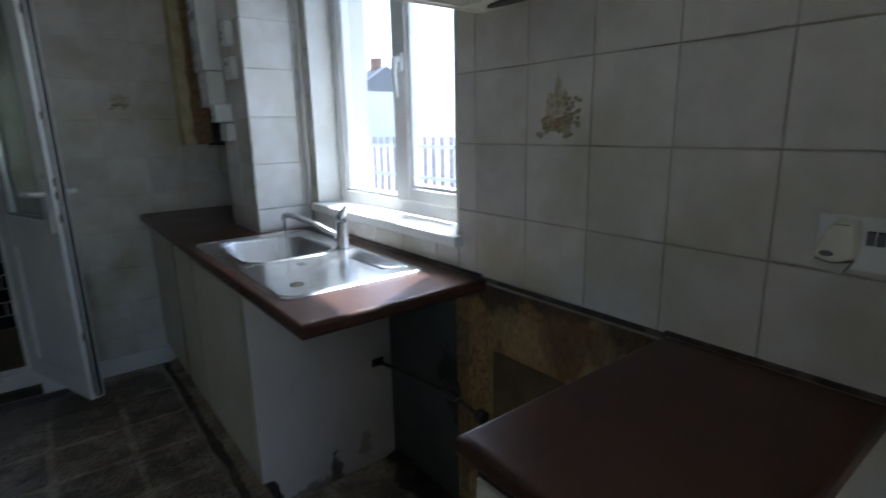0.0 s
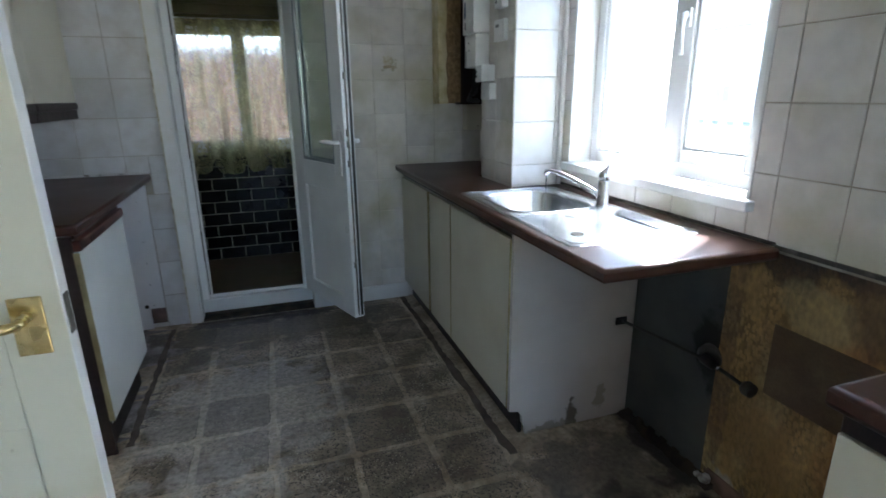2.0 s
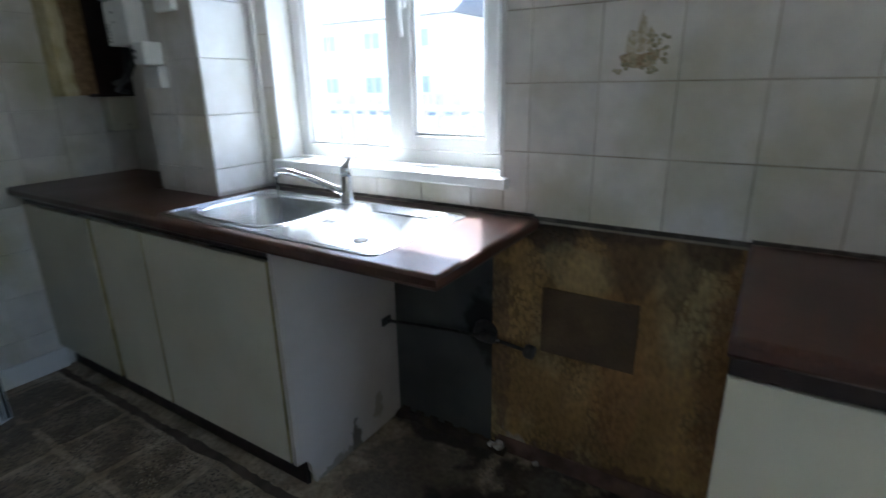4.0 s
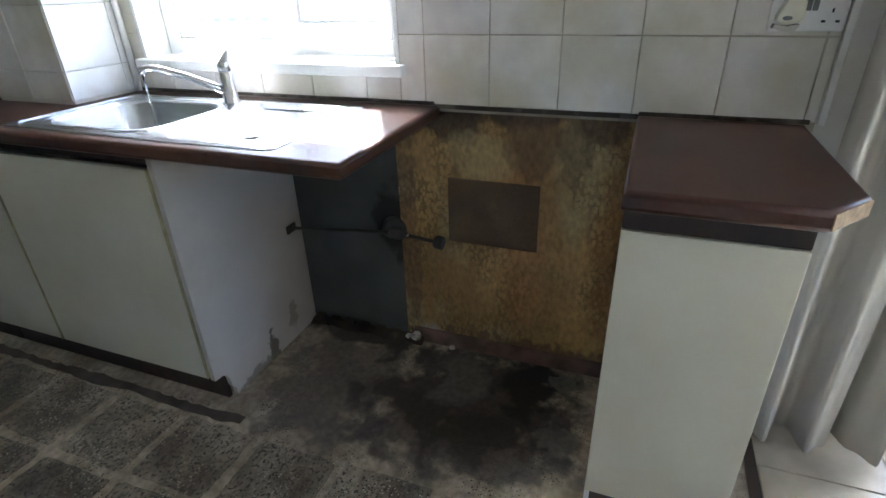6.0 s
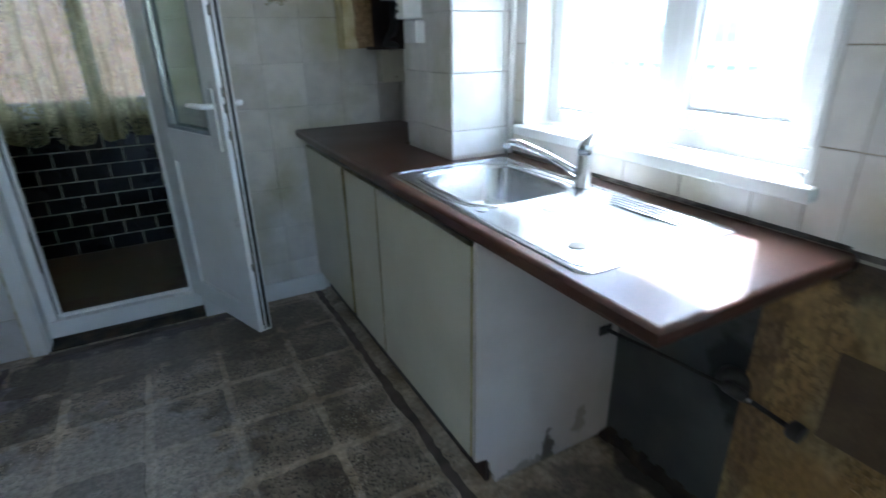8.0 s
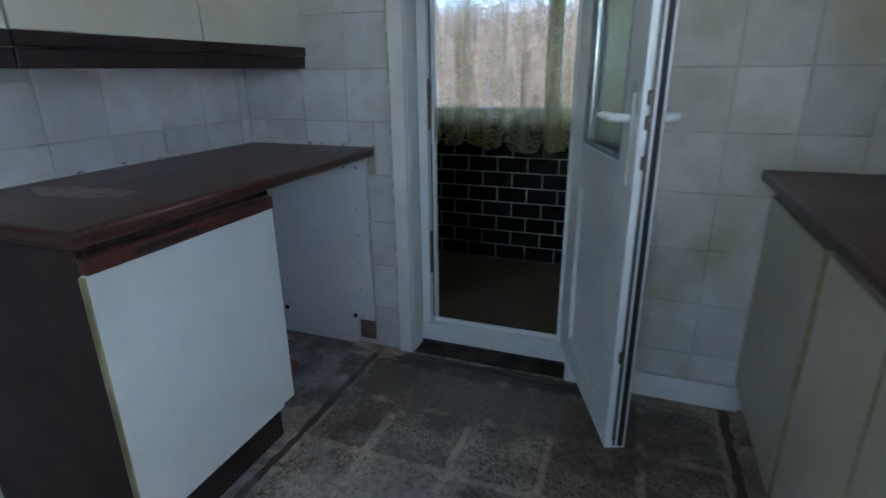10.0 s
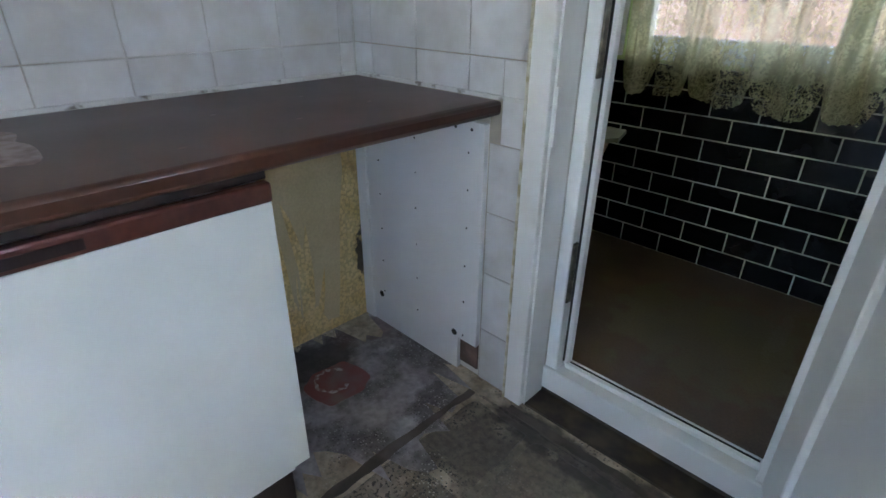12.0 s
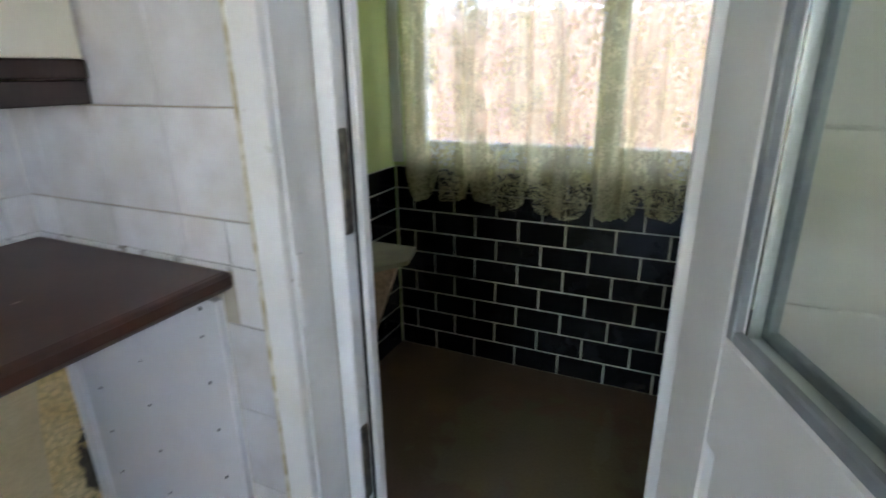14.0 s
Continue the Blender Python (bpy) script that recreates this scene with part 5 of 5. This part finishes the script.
# ---- beyond: utility room fittings ----
def utility_window():
    w = thing("window_2", (0, TY + 0.08, TW[2]), "white plastic window with rippled obscure glass behind a net curtain", "window")
    w["kind"] = "structure"
    y0, y1 = TY + 0.055, TY + 0.115
    bm = bmesh.new()
    x0, x1, z0, z1 = TW[0] + 0.002, TW[1] - 0.002, TW[2] + 0.032, TW[3] - 0.002
    for s in ((x0, x0 + 0.06, z0, z1), (x1 - 0.06, x1, z0, z1), (x0 + 0.06, x1 - 0.06, z0, z0 + 0.06), (x0 + 0.06, x1 - 0.06, z1 - 0.06, z1), (-0.085, 0.01, z0 + 0.06, z1 - 0.06)):
        box(bm, s[0], s[1], y0, y1, s[2], s[3], 0.004, 1)
    part("window_frame", bm, M_UPVC, w)
    pane("pane", boxes((x0 + 0.06, -0.085, y0 + 0.03, y0 + 0.036, z0 + 0.06, z1 - 0.06)), w, M_OBSCURE)
    pane("pane", boxes((0.01, x1 - 0.06, y0 + 0.03, y0 + 0.036, z0 + 0.06, z1 - 0.06)), w, M_OBSCURE)
    part("window_sill", boxes((TW[0] + 0.001, TW[1] - 0.001, TY - 0.012, y1, TW[2], TW[2] + 0.03)), M_WHITEPAINT, w, "white window board")


utility_window()


def scallop(g):
    """Broad lobes with a frilled edge, parted by narrow gathers that ride up over the sill."""
    k = g * 8.6 + 0.3 * math.sin(9 * g)
    gather = (1 - abs(math.sin(math.pi * k))) ** 3
    return 0.11 * gather + 0.006 * abs(math.sin(math.pi * k * 8)) + 0.016 * math.sin(11 * g)


net = drape("net_curtain", "yellowed net lace curtain with a scalloped hem", TY - 0.05, TW[0] + 0.0, TW[1], 0.738, 1.90, 13, 0.032, M_NET, along="x", hem=scallop, thick=False)
rod = thing("curtain_pole", (0, TY - 0.05, 1.8), "olive brown pelmet board over the net curtain", "pelmet")
part("pelmet", boxes((TX + 0.001, 1.2, TY - 0.02, TY - 0.001, 1.862, 1.93), (TX + 0.001, 1.2, TY - 0.075, TY - 0.001, 1.932, 1.945), (TX + 0.001, 1.2, TY - 0.06, TY - 0.001, 1.947, 2.0), (TX + 0.001, 1.2, TY - 0.08, TY - 0.001, 2.002, 2.02), (TX + 0.001, 1.2, TY - 0.035, TY - 0.001, 2.022, 2.40)), M_WOODGREEN, rod)
part("rod", tube(bmesh.new(), [(TX + 0.002, TY - 0.05, 1.90), (1.2, TY - 0.05, 1.90)], 0.006, 8), M_WHITEPAINT, rod)
structure("trim", boxes((TX + 0.0005, TX + 0.045, TY - 0.012, TY - 0.0005, TW[2] + 0.004, CEIL)), M_WHITEPAINT, "white corner trim")

M_STANDTOP = mat("olive_top", (0.20, 0.18, 0.09), 0.5, second=(0.15, 0.135, 0.07), scale=9)
sh = thing("corner_shelf", (-0.75, 5.95, 0), "olive topped corner stand with a tapering bare wood side", "stand")
part("top", prism(bmesh.new(), [(TX + 0.002, 5.75), (-0.68, 5.78), (-0.56, 5.96), (-0.6, 6.1), (TX + 0.002, 6.1)], "z", 0.666, 0.682), M_STANDTOP, sh)
part("side", prism(bmesh.new(), [(TX + 0.003, 0.0), (-0.80, 0.0), (-0.72, 0.35), (-0.60, 0.665), (TX + 0.003, 0.665)], "y", 5.96, 5.98), M_WOOD, sh)

# ---- outdoors ----
structure("ground", boxes((-150, 150, -150, 150, -0.5, -0.3)), M_PAVING)
gw = tagged(part("garden_wall", boxes((-6, 1.9, 9.0, 9.22, -0.3, 1.92)), M_CREAM_GROUT), "long sunlit brick boundary wall behind the utility window", "wall", kind="structure")
us = span(-2.0, 0.225, -3.0, 2.0)
for k in range(22):
    lo = -0.3 + 0.1 * k
    lay(gw, "y-", 9.0, [u + (0.1125 if k % 2 else 0) for u in us if u < 1.85], [lo, lo + 0.1], M_BRICK, gap=0.012, t=0.008, ch=0.003, name="brick")


def fence(x, y0, y1):
    f = thing("garden_fence", (x, (y0 + y1) / 2, -0.3), "red-brown stained picket fence with rails", "fence")
    y = y0
    while y < y1:
        part("picket", boxes((x, x + 0.02, y, y + 0.17, -0.3, 1.12)), M_FENCE, f)
        y += 0.34
    for z in (0.1, 0.85):
        part("fence_rail", boxes((x - 0.04, x, y0, y1, z, z + 0.08)), M_RENDER, f, "pale fence rail")


fence(8.0, 3.0, 24.0)


def far_house(x, y0, y1):
    h = thing("house", (x, (y0 + y1) / 2, -0.3), "pale rendered two-storey house with a slate roof", "house")
    part("wall", boxes((x, x + 7, y0, y1, -0.3, 4.9)), M_RENDER, h)
    bm = prism(bmesh.new(), [(x - 0.4, 4.9), (x + 7.4, 4.9), (x + 3.5, 7.3)], "y", y0 - 0.2, y1 + 0.2)
    part("roof", bm, M_ROOF, h)
    part("chimney", boxes((x + 3, x + 3.8, y0 + 1.2, y0 + 2.2, 6.5, 8.2)), M_BRICK, h)
    for y in (y0 + 1.5, y0 + 5.0, y0 + 8.5):
        for z in (0.7, 3.2):
            w = part("window", boxes((x - 0.06, x + 0.0, y, y + 1.4, z, z + 1.1)), M_UPVC, h)
            part("pane", boxes((x - 0.07, x - 0.0605, y + 0.1, y + 0.66, z + 0.1, z + 1.0), (x - 0.07, x - 0.0605, y + 0.74, y + 1.3, z + 0.1, z + 1.0)), M_HOUSEGLASS, w)


far_house(26, 4, 15)
far_house(26, 18, 29)
far_house(26, 48, 59)

# ---- tiles, slabs and bricks ----
backing = structure("tile_backing", boxes((XR - 0.003, XR - 0.0005, 2.0, WIN[0] - 0.012, 0.887, CEIL), (XR - 0.003, XR - 0.0005, WIN[0] - 0.012, WIN[1] + 0.01, 0.887, WIN[2] - 0.034), (XR - 0.003, XR - 0.0005, WIN[1] + 0.01, PY0, 0.887, CEIL)), M_GROUT, "white glazed wall tiles with dirty joints")
lay(backing, "x-", XR - 0.0025, COLS_R, ROWS_R, M_TILE, holes=[(WIN[0] - 0.012, WIN[1] + 0.01, WIN[2] - 0.034, 3.0)], gap=0.003, t=0.0035)
lay(pillar, "y-", PY0 + 0.0, [PX0 - 0.004, XR - 0.045, XR - 0.003], ROWS_P, M_TILE_COOL)
lay(pillar, "x-", PX0 + 0.0, [PY0, PY0 + 0.19, PY1], ROWS_P, M_TILE)
back_tiles = structure("tile_backing", boxes((DOOR_X1 + 0.05, 1.137, YD - 0.003, YD - 0.0005, 0.10, CEIL), (1.137, XR - 0.0005, YD - 0.003, YD - 0.0005, 0.887, 1.277)), M_GROUT_LIGHT)
lay(back_tiles, "y-", YD - 0.002, COLS_DR, [0.10] + [v for v in ROWS_D if v > 0.15], M_TILE, gap=0.0025)
lay(back_tiles, "y-", YD - 0.002, [1.137, 1.335, XR - 0.002], [0.887, 1.10, 1.277], M_TILE, gap=0.002)
AX = DOOR_X0 - 0.063
left_tiles = structure("tile_backing", boxes((XL + 0.001, AX, YD - 0.003, YD - 0.0005, 0.887, CEIL), (-0.565, AX, YD - 0.003, YD - 0.0005, 0.0, 0.887)), M_GROUT)
lay(left_tiles, "y-", YD - 0.002, [XL + 0.007, -1.05, -0.848, -0.643, AX], [0.932] + ROWS_L[1:], M_TILE_COOL, holes=[(-0.526, AX, 0.9, 1.023)], gap=0.003)
lay(left_tiles, "y-", YD - 0.002, [-0.526, AX], [0.806, 1.023], M_TILE_COOL, gap=0.003)
lay(left_tiles, "y-", YD - 0.002, [-0.562, AX], [0.0, 0.199, 0.405, 0.603, 0.806], M_TILE_COOL, gap=0.003)
side_tiles = structure("tile_backing", boxes((XL + 0.0005, XL + 0.003, 3.1, YD - 0.003, 0.887, CEIL)), M_GROUT_LIGHT)
lay(side_tiles, "x+", XL + 0.002, span(4.738, 0.205, 3.1, YD - 0.008), [0.932] + ROWS_L[1:], M_TILE_COOL, gap=0.003)

# black brick-bond tiles in the utility room, 0.88 m high
ut_back = structure("tile_backing", boxes((TX + 0.008, 1.45, TY - 0.003, TY - 0.0005, 0.0, 0.885)), M_CREAM_GROUT)
ut_side = structure("tile_backing", boxes((TX + 0.0005, TX + 0.003, YD + 0.2, TY - 0.008, 0.0, 0.885)), M_CREAM_GROUT)
for k in range(9):
    lo = 0.885 - 0.0983 * (k + 1)
    shift = 0.098 if k % 2 else 0.0
    lay(ut_back, "y-", TY - 0.002, span(-0.158 + shift, 0.196, TX + 0.01, 1.0), [lo, lo + 0.0983], M_BLACK_TILE, gap=0.0065, t=0.006, ch=0.002, name="brick_tile")
    lay(ut_side, "x+", TX + 0.002, span(6.3 + shift, 0.196, YD + 0.25, TY - 0.012), [lo, lo + 0.0983], M_BLACK_TILE, gap=0.0065, t=0.006, ch=0.002, name="brick_tile")

# kitchen floor: speckled slabs proud of pale joints; dark adhesive lines along the cupboards
LX0, LX1, RX0, RX1 = -0.545, -0.518, 0.872, 0.906


def wavy(bm, x0, x1, y0, y1, top, seed, along="y"):
    """A strip with worn, uneven sides."""
    r = random.Random(seed)
    n = max(4, int(abs(y1 - y0) / 0.03))
    w = [[r.uniform(-1, 1) for _ in range(n + 1)] for _ in range(2)]
    wide = x1 - x0
    side = [(x0 + 0.16 * wide * (w[0][k] + 0.8 * math.sin(k * 0.4 + seed)), y0 + (y1 - y0) * k / n) for k in range(n + 1)]
    back = [(x1 + 0.16 * wide * (w[1][k] + 0.8 * math.sin(k * 0.3 + seed)), y0 + (y1 - y0) * k / n) for k in range(n, -1, -1)]
    pts = side + back
    return prism(bm, [(b, a) for a, b in pts] if along == "x" else pts, "z", -0.004, top)


bm = wavy(bmesh.new(), LX0, LX1, 4.0, YD - 0.07, -0.0006, 1)
wavy(bm, RX0, RX1, 3.46, YD - 0.02, -0.0006, 2)
wavy(bm, YD - 0.058, YD - 0.03, -0.40, 0.26, -0.0007, 3, "x")
structure("floor_line", bm, M_BORDER, "dark worn adhesive lines")
structure("floor_screed", wavy(bmesh.new(), XL + 0.02, LX0 - 0.004, 3.94, YD - 0.006, -0.0012, 5), M_SCREED, "grey smoothed screed under the worktop")


def slab_mesh(w, h, seed):
    """A worn slab: a rounded, uneven outline with a soft edge."""
    r = random.Random(seed)
    ring = []
    for (x, y) in rounded(-w / 2, w / 2, -h / 2, h / 2, min(w, h) * r.uniform(0.04, 0.12), 4):
        ring.append((x + r.uniform(-0.006, 0.003) * (1 if x > 0 else -1), y + r.uniform(-0.006, 0.003) * (1 if y > 0 else -1)))
    full = []
    for k, p in enumerate(ring):
        q = ring[(k + 1) % len(ring)]
        full.append(p)
        steps = int(math.hypot(q[0] - p[0], q[1] - p[1]) / 0.03)
        for m in range(1, steps):
            f = m / steps
            nx, ny = q[1] - p[1], p[0] - q[0]
            d = r.uniform(-0.004, 0.004) / max(math.hypot(nx, ny), 1e-6)
            full.append((p[0] + (q[0] - p[0]) * f + nx * d, p[1] + (q[1] - p[1]) * f + ny * d))
    n = len(full)
    vs = [(x, y, 0.0) for x, y in full] + [(x * 0.975, y * 0.975, 0.0024) for x, y in full]
    fs = [(k, (k + 1) % n, n + (k + 1) % n, n + k) for k in range(n)] + [tuple(range(n, 2 * n))]
    me = bpy.data.meshes.new("slab")
    me.from_pydata(vs, [], fs)
    me.materials.append(M_SLAB)
    return me


xs = [LX1 + 0.004] + [v for v in span(0.31, 0.292, -2, 2) if LX1 + 0.05 < v < RX0 - 0.05] + [RX0 - 0.003]
ys = span(3.95, 0.2945, YK + 0.002, YD - 0.06)
for i in range(len(xs) - 1):
    for j in range(len(ys) - 1):
        seed = i * 31 + j
        r = random.Random(seed)
        gap = r.uniform(0.017, 0.028)
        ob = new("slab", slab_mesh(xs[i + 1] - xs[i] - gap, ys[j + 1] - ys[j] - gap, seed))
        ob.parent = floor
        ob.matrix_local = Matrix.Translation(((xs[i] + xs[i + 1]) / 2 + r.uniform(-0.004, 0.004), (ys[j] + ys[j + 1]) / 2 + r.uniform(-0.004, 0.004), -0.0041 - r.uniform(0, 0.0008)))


bm = prism(bmesh.new(), [(-0.875 + 0.088 * math.copysign(abs(math.cos(a)) ** 0.7, math.cos(a)) + 0.004 * math.sin(7 * a), 4.850 + 0.10 * math.copysign(abs(math.sin(a)) ** 0.7, math.sin(a)) + 0.004 * math.cos(5 * a)) for a in [math.pi * k / 24 for k in range(48)]], "z", -0.0038, -0.0004)
structure("floor_mark", bm, M_RED, "worn red painted mark on the screed")
ring = [1.9 + 4.9 * k / 40 for k in range(41)]
arc = [(-0.895 + (0.062 + 0.004 * math.sin(9 * a)) * math.cos(a), 4.845 + (0.062 + 0.004 * math.sin(7 * a)) * math.sin(a)) for a in ring]
arc += [(-0.895 + (0.051 + 0.005 * math.sin(13 * a)) * math.cos(a), 4.845 + (0.051 + 0.004 * math.sin(11 * a)) * math.sin(a)) for a in reversed(ring)]
structure("chalk_ring", prism(bmesh.new(), arc, "z", -0.0005, 0.0002), M_CHALK, "broken chalky ring on the red mark")

structure("sealant", boxes((AX - 0.003, AX + 0.004, YD - 0.0255, YD - 0.0065, 0.0, DOOR_TOP)), M_CAULK, "yellowed caulk between tiles and architrave")
# blackened sealant along the worktops
structure("sealant", boxes((XR - 0.010, XR - 0.0025, 2.013, 2.40, WT + 0.0005, 0.916), (XR - 0.010, XR - 0.0025, 2.98, PY0 - 0.001, WT + 0.0005, 0.916), (XR - 0.008, XR - 0.0025, 2.40, 2.98, 0.896, 0.908)), M_SILICONE, "blackened sealant along the worktop")
structure("sealant", boxes((XL + 0.003, XL + 0.012, 3.995, YD - 0.01, WT_LEFT + 0.0005, 0.933), (XL + 0.012, AX, YD - 0.012, YD - 0.003, WT_LEFT + 0.0005, 0.933)), M_SEALWHITE, "ragged white sealant along the worktop")

# dining floor tiles
lay(bpy.data.objects["dining_floor"], "z", -0.0065, span(1.24, 0.33, XL, XR), span(1.62, 0.33, -1.4, YK - 0.031), M_BEIGE_TILE, gap=0.005, t=0.005, name="floor_tile")

# printed picture tiles: a sailing ship and fruit
def motif(plane, u, v, at, s, kind):
    m = tagged(new("tile_motif"), "brown and green printed ship picture on a wall tile" if kind == "ship" else "brown and green printed picture on a wall tile", "tile picture")
    m.location = (at, u, v) if plane[0] == "x" else (u, at, v)
    ORIGINS[m.name] = Vector(m.location)
    sg = -1

    def add(name, poly, material, k):
        pts = [(u + (-1 if plane == "x-" else 1) * a * s, v + b * s) for a, b in poly]
        part(name, prism(bmesh.new(), pts, plane[0], at - 0.0004 * k, at + 0.001), material, m)
    r = random.Random(5)
    if kind == "ship":
        for sail in ([(-0.26, -0.06), (-0.24, 0.20), (-0.19, 0.33), (-0.09, 0.29), (-0.075, -0.08)], [(-0.06, -0.08), (-0.075, 0.26), (-0.05, 0.50), (-0.02, 0.58), (0.07, 0.52), (0.095, 0.25), (0.08, -0.06)], [(0.10, -0.05), (0.115, 0.30), (0.15, 0.38), (0.21, 0.28), (0.23, 0.0)]):
            add("sail", sail, M_MOTIFSAIL, 1)
        add("mast", [(-0.012, -0.06), (-0.008, 0.64), (0.004, 0.64), (0.008, -0.06)], M_MOTIFBROWN, 1.5)
        add("hull", [(-0.36, -0.12), (-0.30, -0.28), (-0.1, -0.34), (0.2, -0.32), (0.34, -0.18), (0.36, -0.02), (0.2, -0.06), (0.0, -0.1), (-0.2, -0.06)], M_MOTIFBROWN, 2)
    else:
        add("bowl", [(-0.34, 0.02), (-0.28, 0.22), (-0.32, 0.4), (-0.12, 0.3), (0.0, 0.42), (0.1, 0.3), (0.22, 0.38), (0.28, 0.05), (0.2, -0.1), (-0.2, -0.1)], M_MOTIFSAIL, 1)
        add("base", [(-0.3, -0.12), (-0.34, -0.3), (0.0, -0.26), (0.4, -0.32), (0.34, -0.16), (0.1, -0.1)], M_MOTIFBROWN, 2)
    bm = bmesh.new()
    for k in range(44):
        a = r.uniform(0, 6.28)
        cx, cz = (r.uniform(0.14, 0.46), r.uniform(-0.26, 0.24)) if k % 2 else (r.uniform(-0.46, 0.3), r.uniform(-0.42, -0.16))
        pts = [(u + (-1 if plane == "x-" else 1) * s * (cx + q), v + s * (cz + w)) for q, w in blot(0, 0, 0.045, 0.035, k, n=10)]
        prism(bm, pts, plane[0], at - 0.0009 - 0.00002 * k, at + 0.001)
    part("foliage", bm, M_MOTIFGREEN, m, kind="stuff")


motif("x-", 2.712, 1.378, XR - 0.0063, 0.14, "ship")
motif("y-", 0.855, 1.517, YD - 0.0073, 0.105, "bowl")
motif("y-", -0.54, 1.924, YD - 0.0073, 0.105, "bowl")
